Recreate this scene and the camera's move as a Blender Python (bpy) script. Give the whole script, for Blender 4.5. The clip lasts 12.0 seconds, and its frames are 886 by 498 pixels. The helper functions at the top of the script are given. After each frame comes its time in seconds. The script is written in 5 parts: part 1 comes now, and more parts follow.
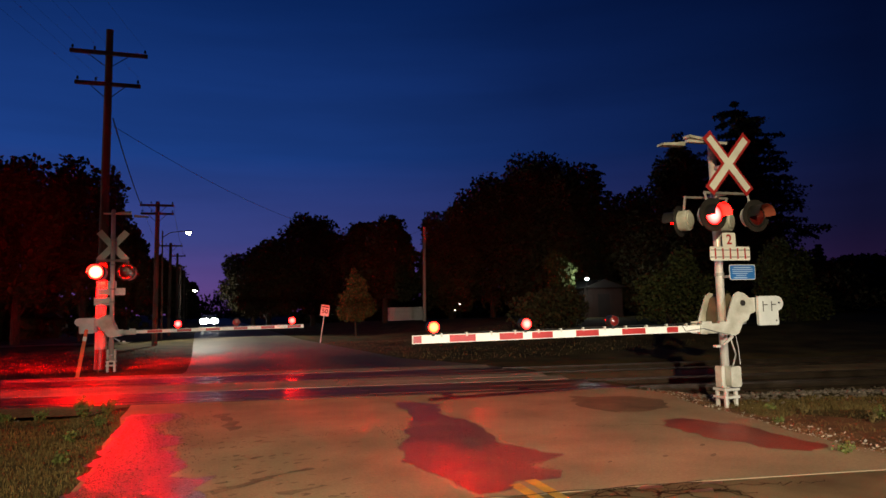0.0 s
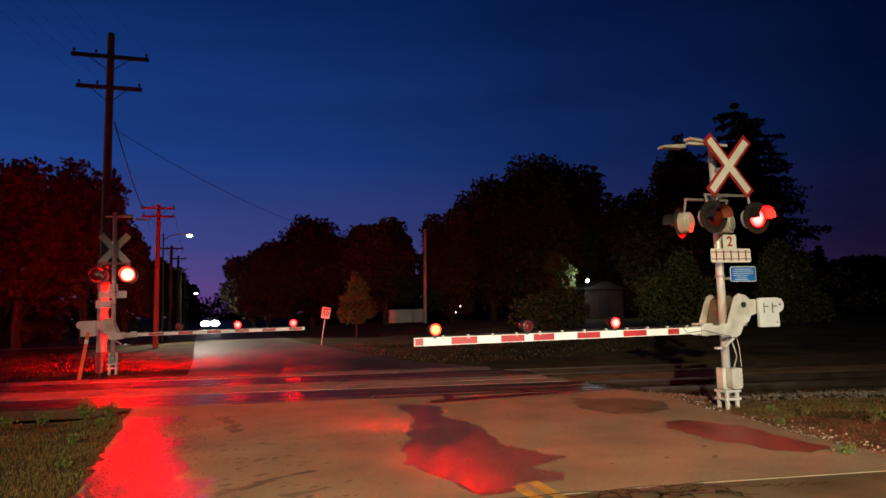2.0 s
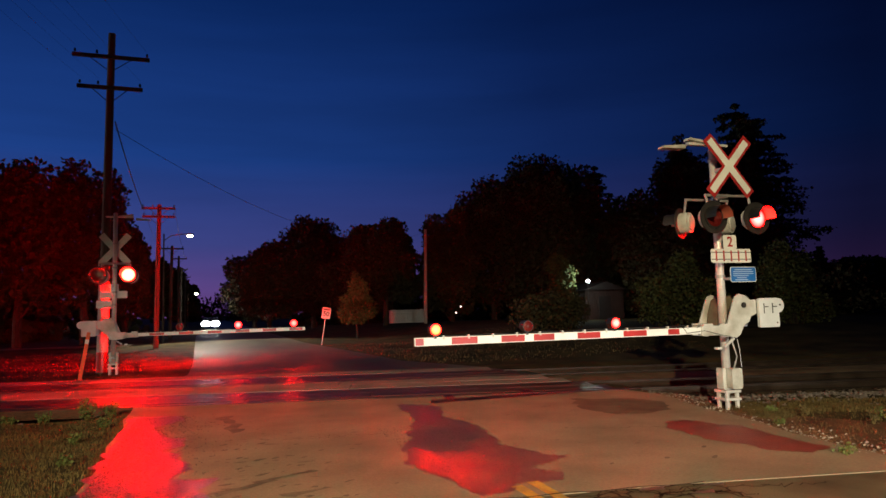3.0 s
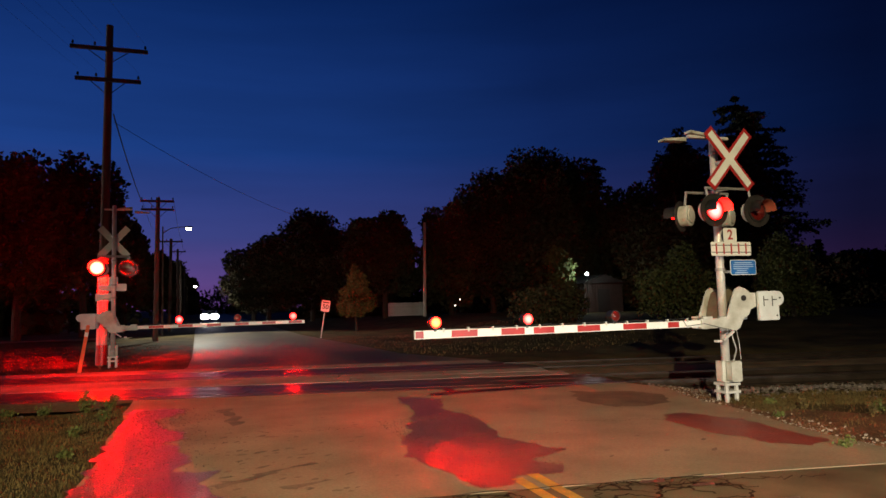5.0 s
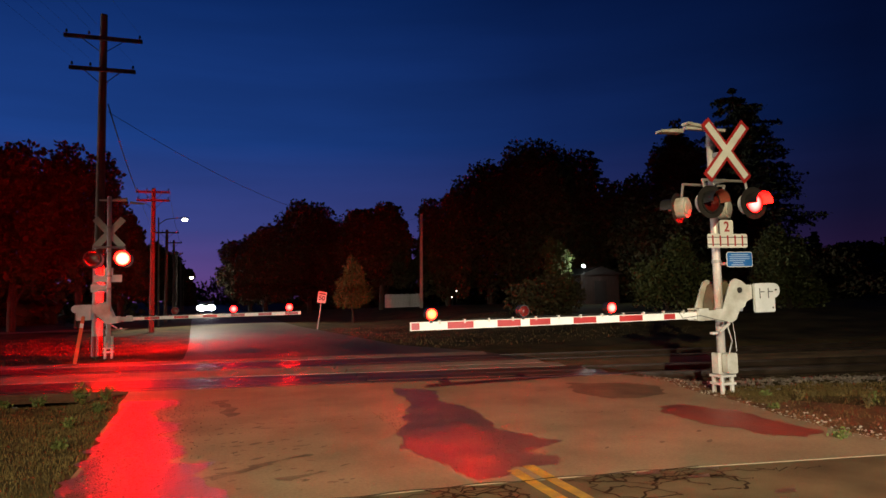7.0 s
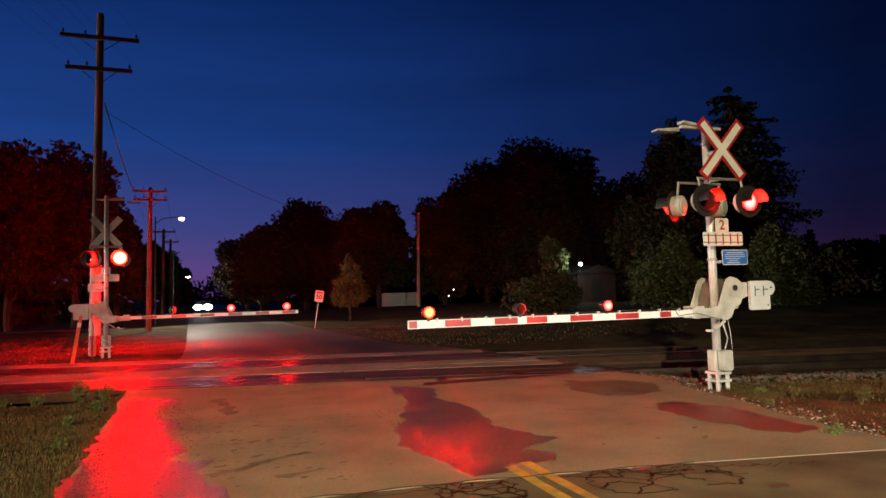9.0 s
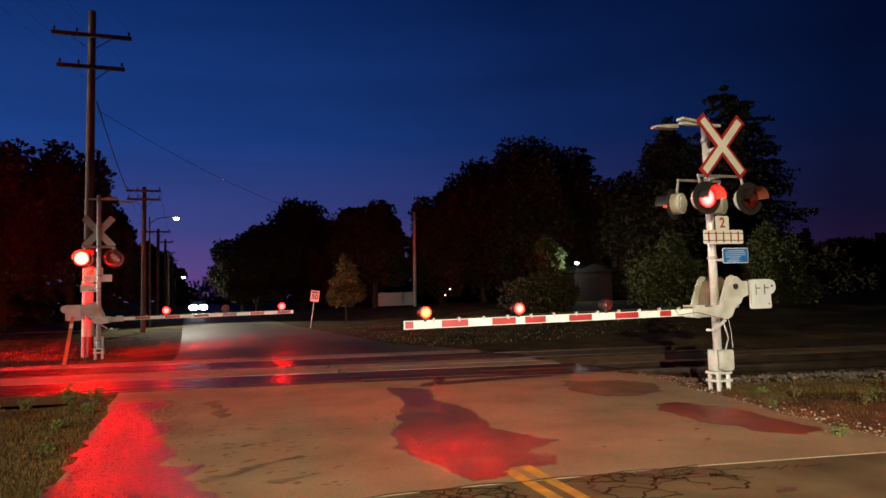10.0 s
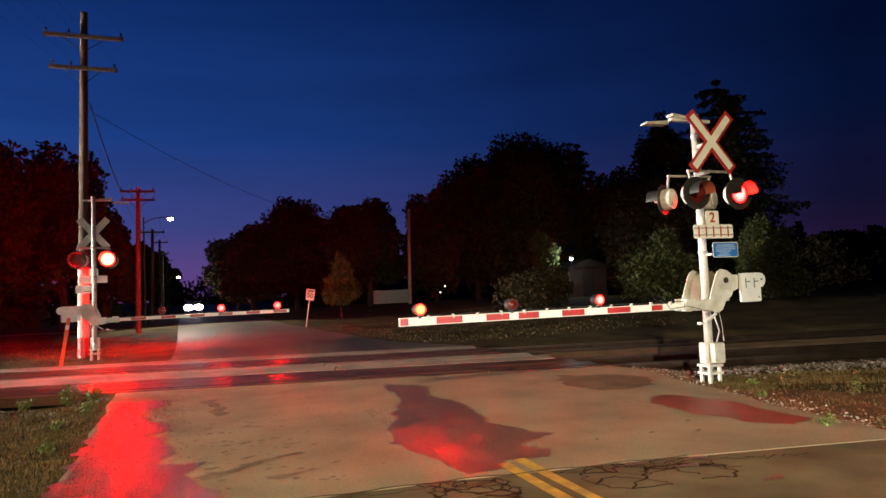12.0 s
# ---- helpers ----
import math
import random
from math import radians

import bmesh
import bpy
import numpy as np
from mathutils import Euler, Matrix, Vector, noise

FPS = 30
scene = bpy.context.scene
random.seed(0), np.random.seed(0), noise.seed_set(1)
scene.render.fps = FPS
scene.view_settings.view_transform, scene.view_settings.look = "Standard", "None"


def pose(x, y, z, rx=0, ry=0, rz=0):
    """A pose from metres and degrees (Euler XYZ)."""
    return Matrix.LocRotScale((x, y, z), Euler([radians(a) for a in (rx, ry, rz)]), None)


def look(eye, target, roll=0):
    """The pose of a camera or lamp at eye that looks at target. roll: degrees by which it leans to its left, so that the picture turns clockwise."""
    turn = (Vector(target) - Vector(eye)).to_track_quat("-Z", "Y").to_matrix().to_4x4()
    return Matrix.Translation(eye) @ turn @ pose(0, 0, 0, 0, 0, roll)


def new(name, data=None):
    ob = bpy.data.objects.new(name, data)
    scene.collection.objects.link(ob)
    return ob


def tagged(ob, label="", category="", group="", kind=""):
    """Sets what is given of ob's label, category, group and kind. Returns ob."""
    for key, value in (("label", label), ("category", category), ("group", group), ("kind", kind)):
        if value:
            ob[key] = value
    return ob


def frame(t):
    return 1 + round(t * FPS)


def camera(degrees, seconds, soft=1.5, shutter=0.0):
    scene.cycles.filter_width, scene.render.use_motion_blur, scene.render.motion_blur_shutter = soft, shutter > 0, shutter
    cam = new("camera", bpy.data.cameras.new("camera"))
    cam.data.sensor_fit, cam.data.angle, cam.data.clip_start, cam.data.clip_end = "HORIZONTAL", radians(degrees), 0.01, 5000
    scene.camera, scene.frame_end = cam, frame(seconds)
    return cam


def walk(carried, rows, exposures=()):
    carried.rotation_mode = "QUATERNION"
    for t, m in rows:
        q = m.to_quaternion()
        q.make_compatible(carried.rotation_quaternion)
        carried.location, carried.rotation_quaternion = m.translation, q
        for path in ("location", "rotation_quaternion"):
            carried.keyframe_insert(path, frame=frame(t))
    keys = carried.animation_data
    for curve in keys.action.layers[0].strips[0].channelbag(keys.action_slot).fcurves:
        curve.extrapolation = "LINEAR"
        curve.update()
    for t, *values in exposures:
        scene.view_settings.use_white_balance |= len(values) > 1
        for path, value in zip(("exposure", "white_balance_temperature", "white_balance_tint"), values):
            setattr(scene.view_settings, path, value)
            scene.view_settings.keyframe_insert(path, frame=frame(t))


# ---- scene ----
cam = camera(67.0, 12.0)
PATH = [
    (0, (0.026, -0.000, 1.655), (0.6830, 1.8809, 1.8283), -1.50),
    (0.5, (0.008, -0.014, 1.661), (0.6668, 1.8669, 1.8358), -1.54),
    (1, (0.008, -0.020, 1.660), (0.6643, 1.8609, 1.8355), -1.59),
    (1.5, (0.000, -0.023, 1.662), (0.6573, 1.8575, 1.8391), -1.55),
    (2, (0.003, -0.022, 1.660), (0.6587, 1.8588, 1.8394), -1.61),
    (2.5, (-0.002, -0.034, 1.661), (0.6536, 1.8471, 1.8417), -1.59),
    (3, (0.000, -0.032, 1.657), (0.6547, 1.8494, 1.8375), -1.58),
    (5, (-0.007, -0.014, 1.657), (0.6503, 1.8679, 1.8165), -1.57),
    (5.5, (0.000, -0.007, 1.647), (0.6592, 1.8756, 1.7992), -1.50),
    (6, (0.005, 0.004, 1.653), (0.6650, 1.8866, 1.7956), -1.49),
    (6.5, (0.004, 0.007, 1.657), (0.6710, 1.8878, 1.7933), -1.49),
    (7, (0.013, 0.013, 1.657), (0.6795, 1.8943, 1.7913), -1.48),
    (9, (-0.009, -0.032, 1.653), (0.6659, 1.8461, 1.7830), -1.62),
    (9.5, (0.046, 0.129, 1.655), (0.7277, 2.0047, 1.7837), -1.64),
    (10, (0.043, 0.131, 1.655), (0.7287, 2.0052, 1.7831), -1.79),
    (10.5, (0.006, 0.019, 1.656), (0.6940, 1.8930, 1.7833), -1.97),
    (11, (0.014, 0.023, 1.657), (0.7055, 1.8955, 1.7829), -2.15),
    (11.5, (0.024, 0.024, 1.650), (0.7191, 1.8956, 1.7742), -2.28),
    (12, (0.019, 0.022, 1.655), (0.7190, 1.8917, 1.7737), -2.47),
]
walk(cam, [(t, look(eye, target, roll)) for t, eye, target, roll in PATH])

# ---- sky and large lights ----
world = bpy.data.worlds.new("dusk_sky")
scene.world = world
world.use_nodes = True
wt = world.node_tree
wt.nodes.clear()
w_out = wt.nodes.new("ShaderNodeOutputWorld")
w_bg = wt.nodes.new("ShaderNodeBackground")
w_tc = wt.nodes.new("ShaderNodeTexCoord")
w_sep = wt.nodes.new("ShaderNodeSeparateXYZ")
w_ramp = wt.nodes.new("ShaderNodeValToRGB")
w_side = wt.nodes.new("ShaderNodeValToRGB")
w_mix = wt.nodes.new("ShaderNodeMix")
w_dot = wt.nodes.new("ShaderNodeVectorMath")
w_map = wt.nodes.new("ShaderNodeMapping")
w_noise = wt.nodes.new("ShaderNodeTexNoise")
w_cl = wt.nodes.new("ShaderNodeMapRange")
w_mul = wt.nodes.new("ShaderNodeVectorMath")
wt.links.new(w_tc.outputs["Generated"], w_sep.inputs[0])
wt.links.new(w_sep.outputs["Z"], w_ramp.inputs[0])
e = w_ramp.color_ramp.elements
# horizon purple reddened beyond dusk, standing in for the red lamps' glare haze
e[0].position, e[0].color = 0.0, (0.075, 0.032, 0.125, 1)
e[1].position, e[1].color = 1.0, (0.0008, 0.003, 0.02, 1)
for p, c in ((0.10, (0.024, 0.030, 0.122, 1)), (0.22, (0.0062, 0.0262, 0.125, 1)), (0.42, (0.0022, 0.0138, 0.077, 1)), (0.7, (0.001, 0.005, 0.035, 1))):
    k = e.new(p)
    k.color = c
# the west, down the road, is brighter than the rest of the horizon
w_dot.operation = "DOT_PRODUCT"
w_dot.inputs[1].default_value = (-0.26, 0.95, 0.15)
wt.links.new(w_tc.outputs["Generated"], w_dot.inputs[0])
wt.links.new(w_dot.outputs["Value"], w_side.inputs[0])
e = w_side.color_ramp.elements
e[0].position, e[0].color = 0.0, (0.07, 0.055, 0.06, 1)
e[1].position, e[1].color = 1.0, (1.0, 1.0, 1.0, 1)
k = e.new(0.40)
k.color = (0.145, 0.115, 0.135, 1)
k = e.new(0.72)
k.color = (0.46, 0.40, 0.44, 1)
# faint streaks of cloud
w_map.inputs["Scale"].default_value = (1.5, 1.5, 14.0)
w_map.inputs["Rotation"].default_value = (0.0, 0.22, 0.3)
wt.links.new(w_tc.outputs["Generated"], w_map.inputs[0])
wt.links.new(w_map.outputs[0], w_noise.inputs["Vector"])
w_noise.inputs["Scale"].default_value = 1.4
w_noise.inputs["Detail"].default_value = 6.0
w_cl.inputs["From Min"].default_value = 0.35
w_cl.inputs["From Max"].default_value = 0.75
w_cl.inputs["To Min"].default_value = 0.90
w_cl.inputs["To Max"].default_value = 1.14
wt.links.new(w_noise.outputs["Fac"], w_cl.inputs["Value"])
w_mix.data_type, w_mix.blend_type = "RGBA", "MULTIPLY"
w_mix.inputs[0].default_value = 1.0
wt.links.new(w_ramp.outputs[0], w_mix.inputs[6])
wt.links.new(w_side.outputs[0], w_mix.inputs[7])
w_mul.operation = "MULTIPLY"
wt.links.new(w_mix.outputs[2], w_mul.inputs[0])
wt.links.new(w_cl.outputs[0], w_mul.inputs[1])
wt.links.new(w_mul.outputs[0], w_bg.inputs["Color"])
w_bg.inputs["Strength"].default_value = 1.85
wt.links.new(w_bg.outputs[0], w_out.inputs[0])


def lamp(name, kind, where, target, power, colour, size=0.1, cone=60, blend=0.5, flat=(1, 1)):
    d = bpy.data.lights.new(name, kind)
    d.energy, d.color = power, colour
    if kind == "SPOT":
        d.spot_size, d.spot_blend, d.shadow_soft_size = radians(cone), blend, size
    else:
        d.shadow_soft_size = size
    ob = new(name, d)
    ob.matrix_world = look(where, target) @ Matrix.Diagonal((*flat, 1, 1))
    return ob


# the waiting car behind the camera lights the near side of the crossing
for hx, aim in ((5.0, 3.2), (6.4, 6.6)):
    lamp("headlight_beam", "SPOT", (hx, -9.0, 0.8), (aim, 9.0, -0.1), 4600, (1.0, 0.95, 0.86), 0.09, 33, 0.8, (1.08, 0.60))
# street lamp behind the camera
lamp("street_light", "SPOT", (-4.8, -10.6, 8.5), (2.6, 5.0, 0.0), 20500, (1.0, 0.85, 0.50), 0.15, 61, 1.0)


# ---- materials ----
def mat(name, base, rough=0.6, metal=0.0, var=0.35, scale=6.0, fine=80.0, bump=0.15, dist=0.01, dark=None, spec=0.5, coat=0.0, per=0.0, stretch=(1, 1, 1)):
    """Base colour with stains at one scale and grain at another, and a fine relief."""
    m = bpy.data.materials.new(name)
    m.use_nodes = True
    t = m.node_tree
    b = t.nodes["Principled BSDF"]
    tc = t.nodes.new("ShaderNodeTexCoord")
    mp = t.nodes.new("ShaderNodeMapping")
    mp.inputs["Scale"].default_value = stretch
    n1, n2 = t.nodes.new("ShaderNodeTexNoise"), t.nodes.new("ShaderNodeTexNoise")
    n1.inputs["Scale"].default_value, n1.inputs["Detail"].default_value = scale, 6
    n2.inputs["Scale"].default_value, n2.inputs["Detail"].default_value = fine, 4
    mix1, mix2 = t.nodes.new("ShaderNodeMix"), t.nodes.new("ShaderNodeMix")
    mix1.data_type = mix2.data_type = "RGBA"
    mix2.blend_type = "MULTIPLY"
    dk = dark or tuple(c * (1 - var) for c in base)
    lt = tuple(min(1, c * (1 + 0.5 * var)) for c in base)
    mix1.inputs[6].default_value, mix1.inputs[7].default_value = (*dk, 1), (*lt, 1)
    cr, gr = t.nodes.new("ShaderNodeMapRange"), t.nodes.new("ShaderNodeMapRange")
    cr.inputs["From Min"].default_value, cr.inputs["From Max"].default_value = 0.3, 0.7
    gr.inputs["From Min"].default_value, gr.inputs["From Max"].default_value = 0.25, 0.75
    gr.inputs["To Min"].default_value, gr.inputs["To Max"].default_value = 1 - 0.6 * var, 1 + 0.3 * var
    link = t.links.new
    link(tc.outputs["Object"], mp.inputs[0])
    link(mp.outputs[0], n1.inputs["Vector"]), link(mp.outputs[0], n2.inputs["Vector"])
    link(n1.outputs["Fac"], cr.inputs["Value"]), link(cr.outputs[0], mix1.inputs[0])
    link(n2.outputs["Fac"], gr.inputs["Value"])
    mix2.inputs[0].default_value = 1.0
    link(mix1.outputs[2], mix2.inputs[6]), link(gr.outputs[0], mix2.inputs[7])
    last = mix2.outputs[2]
    if per:
        oi, ge, ad = t.nodes.new("ShaderNodeObjectInfo"), t.nodes.new("ShaderNodeNewGeometry"), t.nodes.new("ShaderNodeMath")
        pr, mix3 = t.nodes.new("ShaderNodeMapRange"), t.nodes.new("ShaderNodeMix")
        link(oi.outputs["Random"], ad.inputs[0]), link(ge.outputs["Random Per Island"], ad.inputs[1])
        ad.operation = "ADD"
        pr.inputs["From Max"].default_value = 2.0
        pr.inputs["To Min"].default_value, pr.inputs["To Max"].default_value = 1 - per, 1 + per
        link(ad.outputs[0], pr.inputs["Value"])
        mix3.data_type, mix3.blend_type = "RGBA", "MULTIPLY"
        mix3.inputs[0].default_value = 1.0
        link(last, mix3.inputs[6]), link(pr.outputs[0], mix3.inputs[7])
        last = mix3.outputs[2]
    link(last, b.inputs["Base Color"])
    rr = t.nodes.new("ShaderNodeMapRange")
    rr.inputs["To Min"].default_value, rr.inputs["To Max"].default_value = max(0.03, rough - 0.12), min(1, rough + 0.12)
    link(n1.outputs["Fac"], rr.inputs["Value"]), link(rr.outputs[0], b.inputs["Roughness"])
    b.inputs["Metallic"].default_value = metal
    b.inputs["Specular IOR Level"].default_value = spec
    b.inputs["Coat Weight"].default_value = coat
    if bump:
        bp = t.nodes.new("ShaderNodeBump")
        bp.inputs["Strength"].default_value, bp.inputs["Distance"].default_value = bump, dist
        link(n2.outputs["Fac"], bp.inputs["Height"]), link(bp.outputs[0], b.inputs["Normal"])
    return m


def glow(name, colour, strength):
    m = bpy.data.materials.new(name)
    m.use_nodes = True
    b = m.node_tree.nodes["Principled BSDF"]
    b.inputs["Base Color"].default_value = (*colour, 1)
    b.inputs["Emission Color"].default_value = (*colour, 1)
    b.inputs["Emission Strength"].default_value = strength
    b.inputs["Roughness"].default_value = 0.3
    return m


def hot_lens(name, core, rim, radius, power=2.2):
    """A lit lens: a hot filament in the middle, deep red towards the rim. core and rim are radiances."""
    m = bpy.data.materials.new(name)
    m.use_nodes = True
    t = m.node_tree
    b = t.nodes["Principled BSDF"]
    b.inputs["Base Color"].default_value = (0.2, 0.01, 0.01, 1)
    tc, ln, mr = t.nodes.new("ShaderNodeTexCoord"), t.nodes.new("ShaderNodeVectorMath"), t.nodes.new("ShaderNodeMapRange")
    pw, mx = t.nodes.new("ShaderNodeMath"), t.nodes.new("ShaderNodeMix")
    ln.operation, pw.operation, mx.data_type = "LENGTH", "POWER", "RGBA"
    mr.inputs["From Max"].default_value = radius
    pw.inputs[1].default_value = power
    mx.inputs[6].default_value, mx.inputs[7].default_value = (*core, 1), (*rim, 1)
    t.links.new(tc.outputs["Object"], ln.inputs[0]), t.links.new(ln.outputs["Value"], mr.inputs["Value"])
    t.links.new(mr.outputs[0], pw.inputs[0]), t.links.new(pw.outputs[0], mx.inputs[0])
    t.links.new(mx.outputs[2], b.inputs["Emission Color"])
    b.inputs["Emission Strength"].default_value = 1.0
    return m


M_GRASS = mat("grass_soil", (0.085, 0.065, 0.030), 0.95, var=0.6, scale=0.8, fine=30, bump=0.6, dist=0.03, spec=0.1)
M_CONC = mat("worn_concrete_paving", (0.285, 0.232, 0.158), 0.88, var=0.26, scale=0.9, fine=34, bump=0.3, dist=0.006, spec=0.08)
M_ASPH = mat("old_asphalt", (0.165, 0.125, 0.075), 0.88, var=0.45, scale=1.2, fine=90, bump=0.5, dist=0.008, spec=0.1)
M_FARROAD = mat("damp_asphalt", (0.125, 0.108, 0.082), 0.62, var=0.55, scale=0.5, fine=60, bump=0.3, dist=0.006, spec=0.18, stretch=(1, 0.35, 1))
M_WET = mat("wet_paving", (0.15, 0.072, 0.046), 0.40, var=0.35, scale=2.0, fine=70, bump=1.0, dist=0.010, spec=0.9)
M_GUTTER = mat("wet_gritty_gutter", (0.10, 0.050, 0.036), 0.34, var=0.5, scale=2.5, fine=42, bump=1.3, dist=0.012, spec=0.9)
M_STREAK = mat("faint_damp_streak", (0.19, 0.15, 0.105), 0.75, var=0.4, scale=3, fine=34, bump=0.3, dist=0.006, spec=0.1)
M_DAMP = mat("damp_paving", (0.16, 0.122, 0.080), 0.75, spec=0.1, var=0.4, scale=1.6, fine=60, bump=0.3, dist=0.006)
# red lamp glow on the wet strip is put into this base colour
M_REDGLOW = mat("wet_strip_red_glow", (0.23, 0.062, 0.036), 0.45, var=0.4, scale=2.0, fine=60, bump=0.7, dist=0.008, spec=0.4)
M_PANEL = mat("crossing_panel", (0.33, 0.28, 0.24), 0.75, spec=0.06, var=0.4, scale=0.7, fine=40, bump=0.15, dist=0.006, per=0.12)
M_PANELWET = mat("wet_rubber_panel", (0.095, 0.052, 0.036), 0.34, spec=0.06, var=0.5, scale=1.2, fine=50, bump=0.25, dist=0.006, per=0.2, stretch=(0.25, 1, 1))
M_CRACK = mat("crack_sealant", (0.058, 0.034, 0.021), 0.85, var=0.5, scale=5, fine=40, bump=0.2, spec=0.05)
M_YELLOW = mat("yellow_road_paint", (0.60, 0.36, 0.03), 0.6, var=0.35, scale=5, fine=70, bump=0.3, dist=0.004, dark=(0.30, 0.20, 0.06))
M_STEEL = mat("rail_steel", (0.045, 0.033, 0.027), 0.5, 0.3, var=0.4, scale=3, fine=40, bump=0.1, spec=0.3)
M_RUST = mat("rusty_steel", (0.10, 0.05, 0.03), 0.8, 0.3, var=0.5, scale=6, fine=60, bump=0.3)
M_TIE = mat("tie_timber", (0.09, 0.065, 0.042), 0.9, var=0.5, scale=4, fine=30, bump=0.5, per=0.25, spec=0.1)
M_BALLAST = mat("ballast_stone", (0.135, 0.11, 0.095), 0.6, var=0.4, scale=6, fine=30, bump=0.4, per=0.5)
M_BED = mat("gravel_bed", (0.065, 0.048, 0.034), 0.95, var=0.6, scale=2.5, fine=22, bump=0.9, dist=0.04, spec=0.1)
M_FILL = mat("brown_packed_fill", (0.19, 0.135, 0.08), 0.9, var=0.45, scale=1.5, fine=26, bump=0.6, dist=0.02, spec=0.1)
M_GRAVEL = mat("gravel_shoulder", (0.17, 0.085, 0.045), 0.75, var=0.55, scale=2.0, fine=34, bump=0.8, dist=0.02, spec=0.2)
M_MAST = mat("aluminium_paint", (0.72, 0.70, 0.67), 0.38, 0.22, var=0.25, scale=3, fine=50, bump=0.06)
M_CASE = mat("grey_white_enamel", (0.60, 0.60, 0.57), 0.45, 0.0, var=0.22, scale=4, fine=60, bump=0.05, dark=(0.36, 0.34, 0.29))
M_WEIGHT = mat("pale_weight_enamel", (0.68, 0.70, 0.71), 0.45, var=0.14, scale=4, fine=60, bump=0.04)
M_WHITE = mat("white_sheeting", (0.80, 0.79, 0.76), 0.4, var=0.10, scale=5, fine=90, bump=0.02)
M_RED = mat("red_sheeting", (0.42, 0.025, 0.025), 0.4, var=0.2, scale=5, fine=90, bump=0.02)
M_BLUE = mat("blue_sheeting", (0.02, 0.16, 0.55), 0.4, var=0.15, scale=8, fine=90, bump=0.02)
M_INK = mat("dark_ink", (0.04, 0.035, 0.035), 0.5, var=0.2, bump=0.0)
M_BACK = mat("sign_back_aluminium", (0.45, 0.43, 0.42), 0.45, 0.5, var=0.25, scale=5, fine=60, bump=0.04)
M_BLACK = mat("black_enamel", (0.018, 0.017, 0.017), 0.45, var=0.4, scale=5, fine=60, bump=0.05)
M_DISC = mat("grey_lamp_target", (0.022, 0.018, 0.017), 0.6, var=0.4, scale=6, fine=60, bump=0.05)
# hood inside is coloured red to strengthen the lens's glow on it
M_HOODIN = mat("hood_inside_red_glow", (0.42, 0.11, 0.07), 0.35, var=0.2, scale=6, fine=60, bump=0.05)
M_LENSOFF = mat("unlit_red_lens", (0.11, 0.010, 0.009), 0.15, var=0.3, scale=20, fine=120, bump=0.2, coat=0.5)
M_WOODPOLE = mat("weathered_pole_timber", (0.13, 0.10, 0.075), 0.9, var=0.45, scale=3, fine=40, bump=0.5, stretch=(4, 4, 0.4))
M_GREYPOLE = mat("grey_pole_timber", (0.58, 0.50, 0.46), 0.85, var=0.3, scale=3, fine=40, bump=0.3, stretch=(4, 4, 0.4))
M_WIRE = mat("black_cable", (0.015, 0.015, 0.016), 0.6, var=0.2, bump=0)
M_ORANGE = mat("orange_plastic", (0.75, 0.12, 0.03), 0.5, var=0.2, bump=0.05)
M_BARK = mat("dark_bark", (0.055, 0.042, 0.03), 0.95, var=0.5, scale=4, fine=25, bump=0.8, dist=0.03, stretch=(3, 3, 0.6))
M_LEAF = mat("tree_leaves", (0.056, 0.050, 0.023), 0.7, var=0.3, scale=0.5, fine=6, bump=0, per=0.4, spec=0.2)
M_LEAF2 = mat("pale_shrub_leaves", (0.085, 0.10, 0.035), 0.7, var=0.3, scale=0.7, fine=6, bump=0, per=0.4, spec=0.2)
M_NEEDLE = mat("spruce_needles", (0.045, 0.055, 0.032), 0.8, var=0.3, scale=0.5, fine=6, bump=0, per=0.4, spec=0.2)
M_BLADE = mat("dry_grass_blades", (0.128, 0.092, 0.036), 0.8, var=0.4, scale=1.0, fine=8, bump=0, per=0.6, spec=0.2)
M_WEED = mat("green_weed_leaves", (0.12, 0.14, 0.04), 0.7, var=0.3, scale=3, fine=12, bump=0, per=0.4, spec=0.2)
M_SIDING = mat("white_siding", (0.80, 0.78, 0.78), 0.6, var=0.15, scale=2, fine=30, bump=0.05)
M_SHED = mat("brown_shed_boards", (0.045, 0.030, 0.026), 0.85, var=0.4, scale=2, fine=30, bump=0.3)
M_ROOF = mat("dark_shingles", (0.02, 0.018, 0.018), 0.9, var=0.4, scale=2, fine=30, bump=0.3)
M_GLASS = mat("dark_window_glass", (0.01, 0.012, 0.015), 0.06, var=0.1, bump=0, spec=0.8)
M_CARPAINT = mat("dark_car_paint", (0.03, 0.032, 0.038), 0.3, 0.3, var=0.15, bump=0, coat=0.6)
M_TYRE = mat("black_rubber", (0.02, 0.02, 0.02), 0.85, var=0.3, bump=0.2)
M_LIT = hot_lens("lit_red_lens", (380.0, 1.8, 1.5), (280.0, 0.04, 0.04), 0.148, 1.1)
M_LITREAR = hot_lens("lit_red_lens_rear", (380.0, 0.5, 0.4), (280.0, 0.05, 0.05), 0.148, 1.0)
M_LITAWAY = hot_lens("lit_red_lens_away", (18000.0, 9.0, 4.0), (14000.0, 0.3, 0.1), 0.20, 1.0)
M_LITFAR = hot_lens("lit_red_lens_head_on", (3700.0, 3.4, 1.6), (2800.0, 0.03, 0.015), 0.20, 2.6)
M_GATELIT = hot_lens("lit_gate_lamp", (380.0, 2.2, 1.6), (260.0, 0.03, 0.03), 0.07, 0.9)
M_GATEFAR = hot_lens("lit_far_gate_lamp", (260.0, 1.4, 1.2), (180.0, 0.03, 0.03), 0.105, 0.9)
